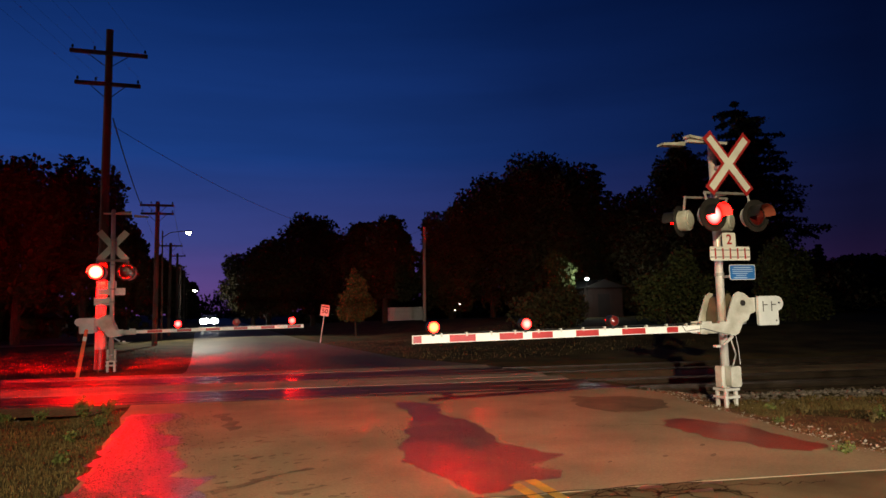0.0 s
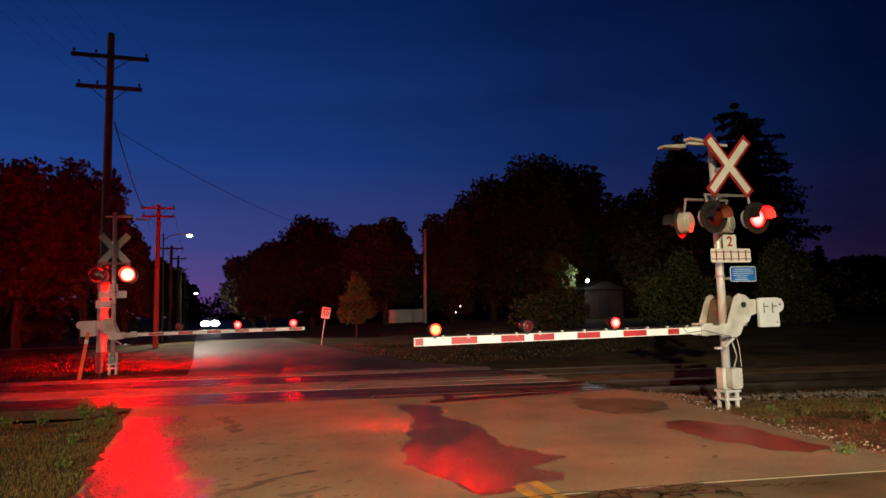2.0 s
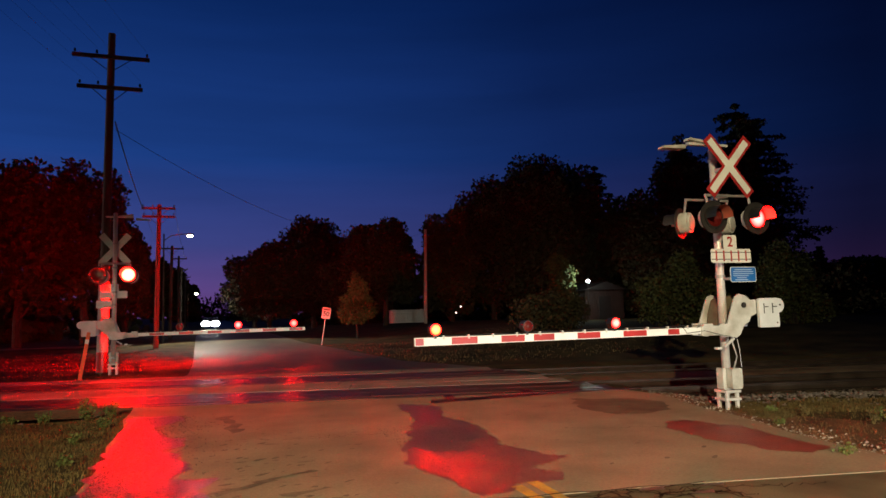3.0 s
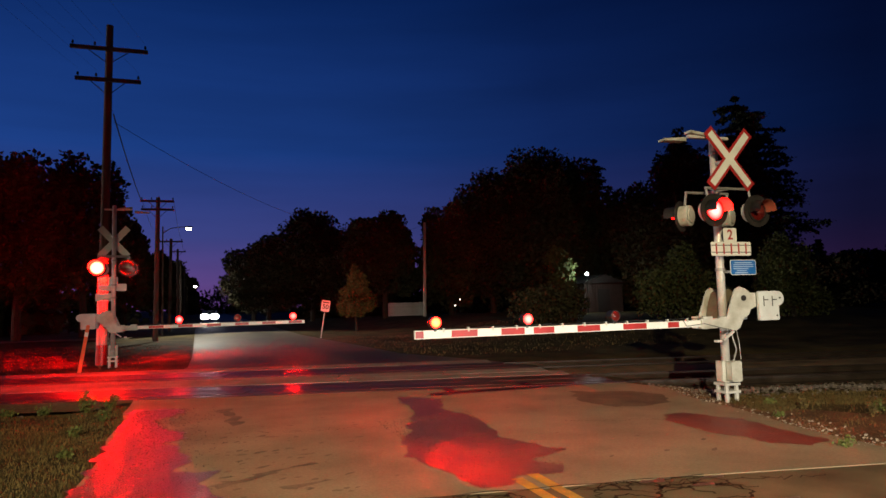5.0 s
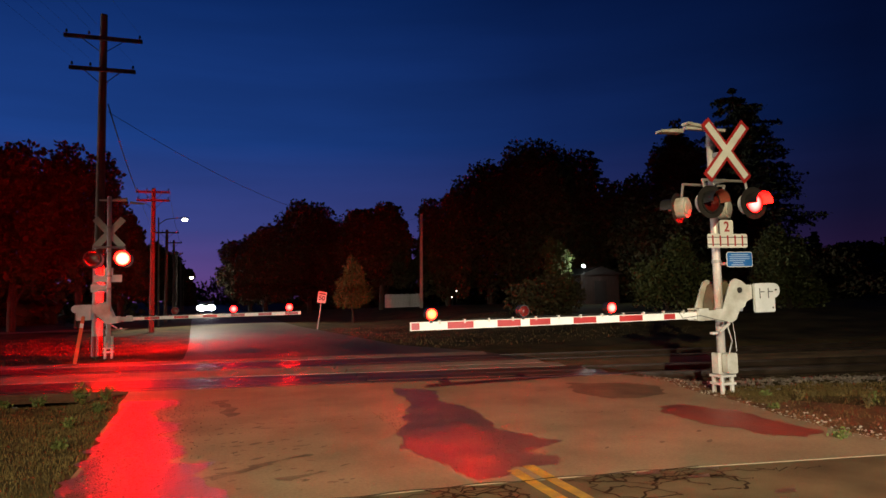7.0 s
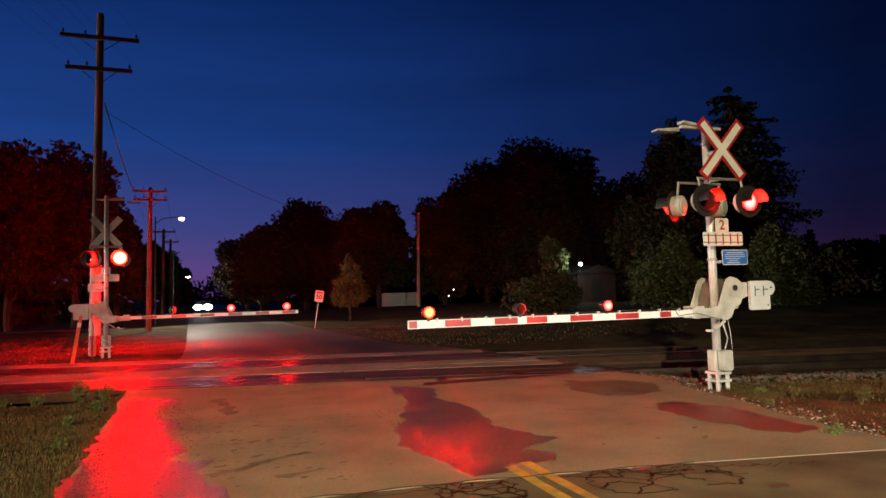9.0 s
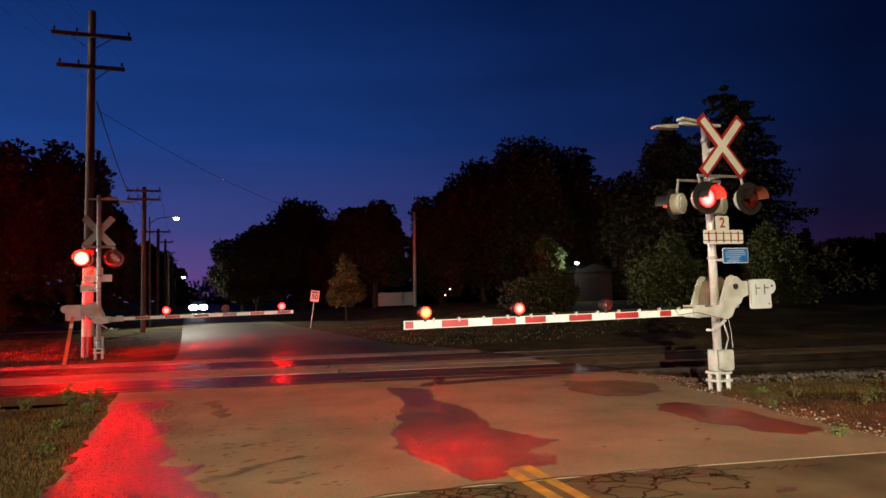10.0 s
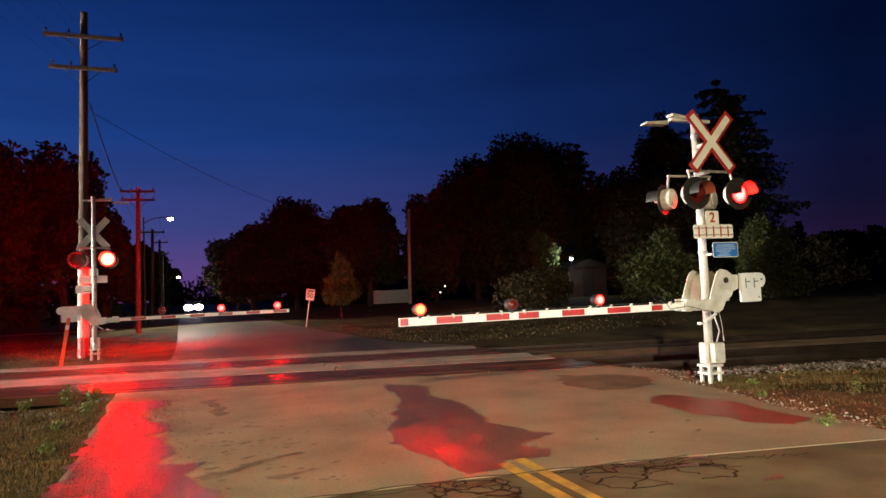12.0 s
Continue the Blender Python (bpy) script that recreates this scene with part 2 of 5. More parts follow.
M_TIPFAR = hot_lens("lit_far_tip_lamp", (420.0, 1.2, 0.9), (360.0, 0.02, 0.02), 0.11, 1.3)
M_TIPLIT = hot_lens("lit_tip_lamp", (4300.0, 3.0, 0.7), (3500.0, 0.06, 0.01), 0.074, 1.3)
M_LUM = glow("street_lamp_lens", (1.0, 0.88, 0.62), 25.0)
M_YARD = glow("yard_lamp_lens", (0.85, 1.0, 0.92), 120.0)
M_GARDEN = glow("garden_lamp_globe", (1.0, 0.9, 0.75), 3.0)
M_CARLIGHT = glow("car_headlight", (1.0, 0.97, 0.90), 120.0)
M_TRAIN = glow("locomotive_headlight", (1.0, 0.93, 0.80), 72000.0)


# ---- mesh tools ----
def thing(name, where, label, category, group="", rz=0.0):
    ob = new(name)
    ob.matrix_basis = pose(*where, 0, 0, rz)
    return tagged(ob, label, category, group)


def link_bm(name, bm, material, parent=None, smooth=False):
    me = bpy.data.meshes.new(name)
    bmesh.ops.recalc_face_normals(bm, faces=bm.faces)
    bm.to_mesh(me)
    bm.free()
    for m in material if isinstance(material, (list, tuple)) else [material]:
        me.materials.append(m)
    if smooth:
        for p in me.polygons:
            p.use_smooth = True
    ob = new(name, me)
    ob.parent = parent
    return ob


def part(name, bm, material, parent, label="", smooth=False):
    ob = link_bm(name, bm, material, parent, smooth)
    return tagged(ob, label) if label else ob


def add_box(bm, lo, hi, bevel=0.0, m=None):
    c = [(a + b) / 2 for a, b in zip(lo, hi)]
    s = [max(1e-4, abs(b - a)) for a, b in zip(lo, hi)]
    mm = Matrix.Translation(c) @ Matrix.Diagonal((*s, 1))
    r = bmesh.ops.create_cube(bm, size=1, matrix=(m @ mm) if m else mm)
    if bevel:
        ed = {e for v in r["verts"] for e in v.link_edges}
        bmesh.ops.bevel(bm, geom=list(ed), offset=bevel, segments=2, affect="EDGES", profile=0.6)
    return bm


def add_rod(bm, a, b, r0, r1=None, n=12, caps=True):
    a, b = Vector(a), Vector(b)
    r1 = r0 if r1 is None else r1
    q = (b - a).to_track_quat("Z", "Y").to_matrix().to_4x4()
    mm = Matrix.Translation((a + b) / 2) @ q
    bmesh.ops.create_cone(bm, cap_ends=caps, segments=n, radius1=r0, radius2=r1, depth=(b - a).length, matrix=mm)
    return bm


def add_prism(bm, outline, y0, y1, m=None):
    """An outline in x, z drawn out along y."""
    lo = [bm.verts.new((x, y0, z)) for x, z in outline]
    hi = [bm.verts.new((x, y1, z)) for x, z in outline]
    n = len(outline)
    bm.faces.new(lo), bm.faces.new(hi)
    for i in range(n):
        bm.faces.new((lo[i], lo[(i + 1) % n], hi[(i + 1) % n], hi[i]))
    if m:
        bmesh.ops.transform(bm, matrix=m, verts=lo + hi)
    return bm


def add_path(bm, pts, r, n=6):
    """One bent tube through the points."""
    pts = [Vector(p) for p in pts]
    rings = []
    for i, p in enumerate(pts):
        d = (pts[min(i + 1, len(pts) - 1)] - pts[max(i - 1, 0)]).normalized()
        side = d.cross(Vector((0.13, 0.21, 0.97)))
        if side.length < 0.1:
            side = d.cross(Vector((0.97, 0.21, 0.13)))
        side.normalize()
        up = side.cross(d)
        rings.append([bm.verts.new(p + (side * math.cos(6.28318 * k / n) + up * math.sin(6.28318 * k / n)) * r) for k in range(n)])
    for a, b in zip(rings, rings[1:]):
        for k in range(n):
            bm.faces.new((a[k], a[(k + 1) % n], b[(k + 1) % n], b[k]))
    bm.faces.new(rings[0]), bm.faces.new(rings[-1][::-1])
    return bm


def rounded(x0, z0, x1, z1, r, k=4):
    out = []
    for cx, cz, a0 in ((x1 - r, z1 - r, 0), (x0 + r, z1 - r, 90), (x0 + r, z0 + r, 180), (x1 - r, z0 + r, 270)):
        for i in range(k + 1):
            a = radians(a0 + 90 * i / k)
            out.append((cx + r * math.cos(a), cz + r * math.sin(a)))
    return out


def ring(bm, r0, r1, y0, y1, n=24, cx=0.0, cz=0.0, a0=0.0, a1=360.0):
    """A tube wall round an axis along y, or a stretch of it."""
    full = abs(a1 - a0) >= 359.9
    k = n if full else n + 1
    vs = []
    for i in range(k):
        a = radians(a0 + (a1 - a0) * i / n)
        c, s = math.cos(a), math.sin(a)
        vs.append([bm.verts.new((cx + r * c, y, cz + r * s)) for r, y in ((r0, y0), (r1, y0), (r1, y1), (r0, y1))])
    for i in range(n):
        p, q = vs[i], vs[(i + 1) % k]
        for j in range(4):
            bm.faces.new((p[j], p[(j + 1) % 4], q[(j + 1) % 4], q[j]))
    if not full:
        bm.faces.new(vs[0]), bm.faces.new(vs[-1][::-1])
    return bm


def raw_mesh(name, verts, faces, material, parent=None):
    me = bpy.data.meshes.new(name)
    me.from_pydata(verts, [], faces)
    me.materials.append(material)
    ob = new(name, me)
    ob.parent = parent
    return ob


# rail direction and its normal: the tracks cross the road at a slant
SLANT = radians(-15.5)
AX = (math.cos(SLANT), math.sin(SLANT))
NX = (-math.sin(SLANT), math.cos(SLANT))


def on_track(u, s, z=0.0):
    """A place u metres along the tracks and s metres across them."""
    return (AX[0] * u + NX[0] * s, AX[1] * u + NX[1] * s, z)


TRACKS = (13.95, 17.35)


# ---- ground, road, tracks ----
def track_s(x, y):
    return NX[0] * x + NX[1] * y


def road_right(y):
    """The right edge of the paving: wide before the crossing, narrower down the road."""
    return float(np.interp(y, (-40, 3, 5, 8, 10.4, 14, 18, 22, 27, 33, 40, 300), (6.5, 6.5, 6.6, 7.2, 7.75, 8.0, 7.4, 6.1, 5.85, 5.5, 5.1, 4.6)))


def road_left(y):
    return float(np.interp(y, (-40, 13.5, 17.5, 19.2, 20.4, 25, 31, 43, 61, 300), (-1.12, -1.2, -1.5, -1.05, -0.62, -0.6, -0.68, -0.9, -1.2, -1.4)))


def smooth(a, b, x):
    t = min(1.0, max(0.0, (x - a) / (b - a)))
    return t * t * (3 - 2 * t)


def ground_z(x, y):
    s = track_s(x, y)
    cut = smooth(11.5, 12.7, s) * (1 - smooth(18.8, 20.2, s))
    off = max(x - road_right(y), road_left(y) - x)
    cut *= smooth(0.2, 1.4, off)
    z = -0.035 - 0.24 * cut
    if off > 0.3:
        z += 0.07 * noise.noise(Vector((x * 0.35, y * 0.35, 0))) * smooth(0.3, 2.5, off) + 0.02 * noise.noise(Vector((x * 1.7, y * 1.7, 3))) * smooth(0.3, 1.5, off)
    # slight bank beyond the tracks on the road's right
    z += 0.55 * smooth(21.0, 30.0, s) * smooth(9.0, 16.0, x) * (1 - smooth(60, 90, y))
    return z


def build_ground():
    gx = np.concatenate([[-1500, -500, -200, -100, -60, -40], np.arange(-30, 45.1, 0.5), [55, 75, 110, 220, 520, 1500]])
    gy = np.concatenate([[-900, -200, -80, -40], np.arange(-20, 60.1, 0.5), [70, 85, 105, 140, 220, 500, 1500]])
    verts = [(x, y, ground_z(float(x), float(y))) for y in gy for x in gx]
    n = len(gx)
    faces = [(j * n + i, j * n + i + 1, (j + 1) * n + i + 1, (j + 1) * n + i) for j in range(len(gy) - 1) for i in range(n - 1)]
    ob = raw_mesh("ground", verts, faces, M_GRASS)
    for p in ob.data.polygons:
        p.use_smooth = True
    tagged(ob, "dark rough grass and soil beside the road", "ground", kind="structure")


def strip(name, ys, left, right, z, depth, material, label, category="road"):
    """A paved strip between two edges with a real thickness."""
    bm = bmesh.new()
    top, low = [], []
    for y in ys:
        xs = np.linspace(left(y), right(y), 9)
        top.append([bm.verts.new((x, y, z)) for x in xs])
        low.append([bm.verts.new((x, y, z - depth)) for x in (xs[0], xs[-1])])
    for j in range(len(ys) - 1):
        for i in range(8):
            bm.faces.new((top[j][i], top[j][i + 1], top[j + 1][i + 1], top[j + 1][i]))
        bm.faces.new((low[j][0], top[j][0], top[j + 1][0], low[j + 1][0]))
        bm.faces.new((top[j][-1], low[j][1], low[j + 1][1], top[j + 1][-1]))
    ob = link_bm(name, bm, material)
    return tagged(ob, label, category, kind="structure")


def seam_y(x):
    """Where the old asphalt meets the newer paving before the crossing."""
    return float(np.interp(x, (-2, 0.9, 2.1, 4.2, 6.6), (5.75, 5.61, 5.52, 5.2, 4.7)))


def build_roads():
    # old asphalt in the foreground
    bm = bmesh.new()
    xs = np.linspace(-1.12, 6.55, 20)
    a = [bm.verts.new((x, -40, 0)) for x in xs]
    b = [bm.verts.new((x, seam_y(x), 0)) for x in xs]
    c = [bm.verts.new((x, seam_y(x), -0.2)) for x in xs]
    for i in range(19):
        bm.faces.new((a[i], a[i + 1], b[i + 1], b[i]))
        bm.faces.new((b[i], b[i + 1], c[i + 1], c[i]))
    lo = [bm.verts.new((x, y, -0.2)) for x, y in ((-1.12, -40), (6.55, -40))]
    bm.faces.new((a[0], b[0], c[0], lo[0])), bm.faces.new((b[-1], a[-1], lo[1], c[-1]))
    tagged(link_bm("road_asphalt", bm, M_ASPH), "cracked old asphalt road with a worn surface", "road", kind="structure")
    # paler paving up to the first rail
    bm = bmesh.new()
    n = 24
    near, far, low = [], [], []
    for i in range(n + 1):
        t = i / n
        x0 = -1.12 + t * (6.62 + 1.12)
        x1 = -1.35 + t * (7.65 + 1.35)
        s = 12.93
        y1 = (s - NX[0] * x1) / NX[1]
        near.append(bm.verts.new((x0, seam_y(x0) + 0.012, 0.006)))
        far.append(bm.verts.new((x1, y1, 0.006)))
    rows = [near]
    for k in range(1, 10):
        rows.append([bm.verts.new(a.co.lerp(b.co, k / 10)) for a, b in zip(near, far)])
    rows.append(far)
    # the right edge swells out towards the mast and the left edge is ragged
    for k, row in enumerate(rows[1:-1], 1):
        row[0].co.x += 0.05 * math.sin(k * 2.1)
        row[-1].co.x = road_right(row[-1].co.y) + 0.06 * math.sin(k * 1.7)
    for r, s in zip(rows, rows[1:]):
        for i in range(n):
            bm.faces.new((r[i], r[i + 1], s[i + 1], s[i]))
    g = bmesh.ops.extrude_face_region(bm, geom=list(bm.faces))
    bmesh.ops.translate(bm, verts=[v for v in g["geom"] if isinstance(v, bmesh.types.BMVert)], vec=(0, 0, -0.2))
    tagged(link_bm("road_paving", bm, M_CONC), "pale worn concrete paving before the rails", "road", kind="structure")
    # the road beyond the tracks
    ys = list(np.concatenate([np.arange(15.0, 40, 1.0), np.arange(40, 300, 10.0)]))
    strip("road_far", ys, road_left, road_right, -0.012, 0.15, M_FARROAD, "damp dark asphalt road running away between trees")


def build_crossing():
    """Bands of panels between and beside the rails, each panel its own piece."""
    root = thing("level_crossing", (0, 0, 0), "concrete and wet rubber panels between the rails", "level crossing")
    u0, u1 = -10.2, 4.4
    (c, d), half = TRACKS, 0.7175
    bands = [
        (12.95, c - half - 0.05, M_PANELWET), (c - half + 0.10, c - 0.01, M_PANELWET), (c + 0.01, c + half - 0.10, M_PANELWET),
        (c + half + 0.05, 15.52, M_PANEL), (15.54, 16.30, M_PANEL), (16.32, d - half - 0.05, M_PANELWET),
        (d - half + 0.10, d - 0.01, M_PANELWET), (d + 0.01, d + half - 0.10, M_PANELWET), (d + half + 0.05, d + half + 1.0, M_PANEL),
    ]
    for lo, hi, material in bands:
        n = 6
        for i in range(n):
            a = u0 + (u1 - u0) * i / n - (lo - 12.9) * 0.38
            b = u0 + (u1 - u0) * (i + 1) / n - (lo - 12.9) * 0.38
            bm = bmesh.new()
            add_box(bm, (a + 0.008, lo, -0.16), (b - 0.008, hi, 0.006 + 0.010 * random.random()))
            ob = part("panel", bm, material, root)
            ob.matrix_basis = Matrix.Rotation(SLANT, 4, "Z")
    return root


RAIL_PROFILE = [(-0.075, -0.17), (0.075, -0.17), (0.075, -0.155), (0.012, -0.135), (0.012, -0.04), (0.036, -0.03), (0.036, -0.004), (0.028, 0.0), (-0.028, 0.0), (-0.036, -0.004), (-0.036, -0.03), (-0.012, -0.04), (-0.012, -0.135), (-0.075, -0.155)]


def build_tracks():
    rot = Matrix.Rotation(SLANT, 4, "Z")
    for c in TRACKS:
        root = thing("railway_track", (0, 0, 0), "railway track with steel rails on timber ties", "railway track", "tracks of the crossing")
        for side in (-0.7175, 0.7175):
            bm = bmesh.new()
            prof = [(x, z + 0.008) for x, z in RAIL_PROFILE]
            lo = [bm.verts.new((-260, c + side + x, z)) for x, z in prof]
            hi = [bm.verts.new((160, c + side + x, z)) for x, z in prof]
            n = len(prof)
            for i in range(n):
                bm.faces.new((lo[i], lo[(i + 1) % n], hi[(i + 1) % n], hi[i]))
            bm.faces.new(lo), bm.faces.new(hi)
            ob = part("rail", bm, M_STEEL, root)
            ob.matrix_basis = rot
        me = None
        for i in range(70):
            u = (4.5 - (c - 13.95) * 0.38 + 0.53 * i) if i < 45 else (-11.4 - (c - 13.95) * 0.38 - 0.53 * (i - 45))
            if me is None:
                bm = bmesh.new()
                add_box(bm, (-0.115, -1.3, -0.2), (0.115, 1.3, 0.0), 0.012)
                ob = part("tie", bm, M_TIE, root)
                me = ob.data
            else:
                ob = new("tie", me)
                ob.parent = root
            ob.matrix_basis = rot @ pose(u, c + random.uniform(-0.04, 0.04), -0.165 + random.uniform(-0.012, 0.008), 0, 0, random.uniform(-1.2, 1.2))
        # bed of each track outside the road
        for a, b in ((4.2 - (c - 13.95) * 0.38, 150), (-240, -10.8 - (c - 13.95) * 0.38)):
            bm = bmesh.new()
            prof = [(-2.1, -0.36), (-1.5, -0.215), (1.5, -0.215), (2.2, -0.16 if c == TRACKS[0] else -0.36)]
            us = np.linspace(a, b, 60)
            rows = [[bm.verts.new((u, c + x, z + 0.02 * noise.noise(Vector((u * 1.3, x * 2, c))))) for x, z in prof] for u in us]
            for r, s in zip(rows, rows[1:]):
                for j in range(3):
                    bm.faces.new((r[j], r[j + 1], s[j + 1], s[j]))
            ob = link_bm("track_bed", bm, M_BED)
            ob.matrix_basis = rot
            tagged(ob, "brown gravel bed under the track", "track bed", kind="structure")
    for a, b in ((3.2, 150), (-240, -11.4)):
        bm = bmesh.new()
        rows = [[bm.verts.new((u, s, z + 0.015 * noise.noise(Vector((u, s * 2, 0))))) for s, z in ((14.80, -0.16), (14.95, -0.03), (15.5, -0.01), (16.25, -0.02), (16.5, -0.2))] for u in np.linspace(a, b, 150)]
        for r, s in zip(rows, rows[1:]):
            for j in range(4):
                bm.faces.new((r[j], r[j + 1], s[j + 1], s[j]))
        ob = link_bm("track_fill", bm, M_FILL)
        ob.matrix_basis = rot
        tagged(ob, "packed brown fill between the two tracks", "track bed", kind="structure")


def stone_field(name, n, area, size, material, label, seed):
    """Loose angular stones joined in one mesh; area gives a random place."""
    rnd = random.Random(seed)
    base = [Vector(v) for v in ((1, 0, 0), (-1, 0, 0), (0, 1, 0), (0, -1, 0), (0, 0, 1), (0, 0, -1))]
    tri = ((0, 2, 4), (2, 1, 4), (1, 3, 4), (3, 0, 4), (2, 0, 5), (1, 2, 5), (3, 1, 5), (0, 3, 5))
    verts, faces = [], []
    for _ in range(n):
        x, y, z = area(rnd)
        q = Euler((rnd.uniform(0, 6), rnd.uniform(0, 6), rnd.uniform(0, 6))).to_matrix()
        s = size * rnd.uniform(0.5, 1.4)
        k = len(verts)
        for v in base:
            p = q @ (v * s * rnd.uniform(0.6, 1.2))
            verts.append((x + p.x, y + p.y, z + p.z * 0.7))
        faces += [(a + k, b + k, c + k) for a, b, c in tri]
    ob = raw_mesh(name, verts, faces, material)
    return tagged(ob, label, "stones", kind="stuff")


def blade_field(name, n, area, height, material, label, seed, width=0.006, category="grass"):
    rnd = random.Random(seed)
    verts, faces = [], []
    for _ in range(n):
        x, y, z, k = area(rnd)
        h = height * k * rnd.uniform(0.4, 1.3)
        a, lean = rnd.uniform(0, 6.283), rnd.uniform(0.1, 1.2) * h
        dx, dy = math.cos(a), math.sin(a)
        w = width * rnd.uniform(0.7, 1.5)
        i = len(verts)
        verts += [(x - dy * w, y + dx * w, z - 0.01), (x + dy * w, y - dx * w, z - 0.01), (x + dx * lean * 0.4 + dy * w * 0.7, y + dy * lean * 0.4 - dx * w * 0.7, z + h * 0.6), (x + dx * lean * 0.4 - dy * w * 0.7, y + dy * lean * 0.4 + dx * w * 0.7, z + h * 0.6), (x + dx * lean, y + dy * lean, z + h)]
        faces += [(i, i + 1, i + 2, i + 3), (i + 3, i + 2, i + 4)]
    ob = raw_mesh(name, verts, faces, material)
    return tagged(ob, label, category, kind="stuff")


def build_puddle(name, outline, material, label, z=0.010, rag=0.15, seed=1):
    """A damp or wet patch with a ragged outline, lying on the paving."""
    rnd = random.Random(seed)
    pts = []
    n = len(outline)
    for i in range(n):
        a, b = Vector(outline[i]), Vector(outline[(i + 1) % n])
        k = max(2, int((b - a).length / 0.09))
        for j in range(k):
            p = a.lerp(b, j / k)
            d = Vector((noise.noise(Vector((p.x * 3.1, p.y * 3.1, seed))) + 0.6 * noise.noise(Vector((p.x * 9, p.y * 9, seed))), noise.noise(Vector((p.x * 3.1, p.y * 3.1, seed + 7)))))
            pts.append((p.x + d.x * rag, p.y + d.y * rag))
    bm = bmesh.new()
    vs = [bm.verts.new((x, y, z)) for x, y in pts]
    f = bm.faces.new(vs)
    if f.normal.z < 0:
        f.normal_flip()
    bmesh.ops.triangulate(bm, faces=[f])
    ob = link_bm(name, bm, material)
    return tagged(ob, label, "wet patch", "wet patches on the road", "structure")


def ribbon(bm, pts, w, z):
    vs = []
    for i, p in enumerate(pts):
        a, b = pts[max(0, i - 1)], pts[min(len(pts) - 1, i + 1)]
        d = Vector((b[0] - a[0], b[1] - a[1]))
        d.normalize()
        ww = w * (0.6 + 0.8 * abs(noise.noise(Vector((p[0] * 4, p[1] * 4, 1)))) + 0.2)
        vs.append((bm.verts.new((p[0] - d.y * ww, p[1] + d.x * ww, z)), bm.verts.new((p[0] + d.y * ww, p[1] - d.x * ww, z))))
    for (a, b), (c, d) in zip(vs, vs[1:]):
        bm.faces.new((a, b, d, c))


def wander(a, b, rnd, amp=0.1, n=12):
    out = []
    for i in range(n + 1):
        t = i / n
        s = math.sin(math.pi * t)
        k = rnd.random() * 50
        out.append((a[0] + (b[0] - a[0]) * t + amp * s * noise.noise(Vector((t * 5, k, 0))) + rnd.uniform(-1, 1) * amp * 0.12, a[1] + (b[1] - a[1]) * t + amp * s * noise.noise(Vector((t * 5, k, 5))) + rnd.uniform(-1, 1) * amp * 0.12))
    return out


def crack_net(bm, rnd, x0, x1, depth, cell, keep):
    """Alligator cracking: an uneven honeycomb under the seam, thinning away from it."""
    cols, rows = int((x1 - x0) / cell), int(depth / (cell * 0.5)) + 1
    knot = {}
    for i in range(cols + 1):
        for j in range(rows):
            x = x0 + (i + 0.5 * (j % 2)) * cell + rnd.uniform(-0.27, 0.27) * cell
            knot[i, j] = (x, seam_y(x) - 0.03 - j * cell * 0.55 + rnd.uniform(-0.2, 0.2) * cell)
    for (i, j), p in knot.items():
        fade = keep * (1 - 0.55 * j / rows)
        for q in ((i + 1, j), (i + (j % 2), j + 1), (i - 1 + (j % 2), j + 1)):
            if q in knot and rnd.random() < (fade if q[1] != j else fade * 0.62):
                ribbon(bm, wander(p, knot[q], rnd, 0.09, 5), rnd.uniform(0.008, 0.017), 0.004)


def build_cracks():
    """Sealed and open cracks in the old asphalt, densest beside the yellow lines."""
    rnd = random.Random(5)
    bm = bmesh.new()
    ribbon(bm, [(x, seam_y(x) + 0.02 * math.sin(x * 9)) for x in np.linspace(-1.1, 4.3, 60)], 0.010, 0.012)
    crack_net(bm, rnd, 1.75, 2.62, 0.75, 0.23, 0.95)
    crack_net(bm, rnd, 3.0, 4.3, 0.70, 0.30, 0.85)
    for a, b in (((3.0, 5.3), (4.3, 5.12)), ((3.6, 4.95), (4.2, 5.1)), ((4.1, 5.0), (4.45, 4.7)), ((0.1, 5.5), (1.8, 5.42)), ((-0.6, 5.3), (1.0, 5.5)), ((4.4, 5.0), (5.3, 4.75))):
        ribbon(bm, wander(a, b, rnd, 0.25, 18), 0.008, 0.004)
    for a, b in (((0.9, 9.2), (2.2, 9.0)), ((4.6, 8.2), (6.0, 7.6))):
        ribbon(bm, wander(a, b, rnd, 0.25, 18), 0.003, 0.0095)
    tagged(link_bm("pavement_cracks", bm, M_CRACK), "dark branching cracks in the asphalt", "road crack", kind="structure")


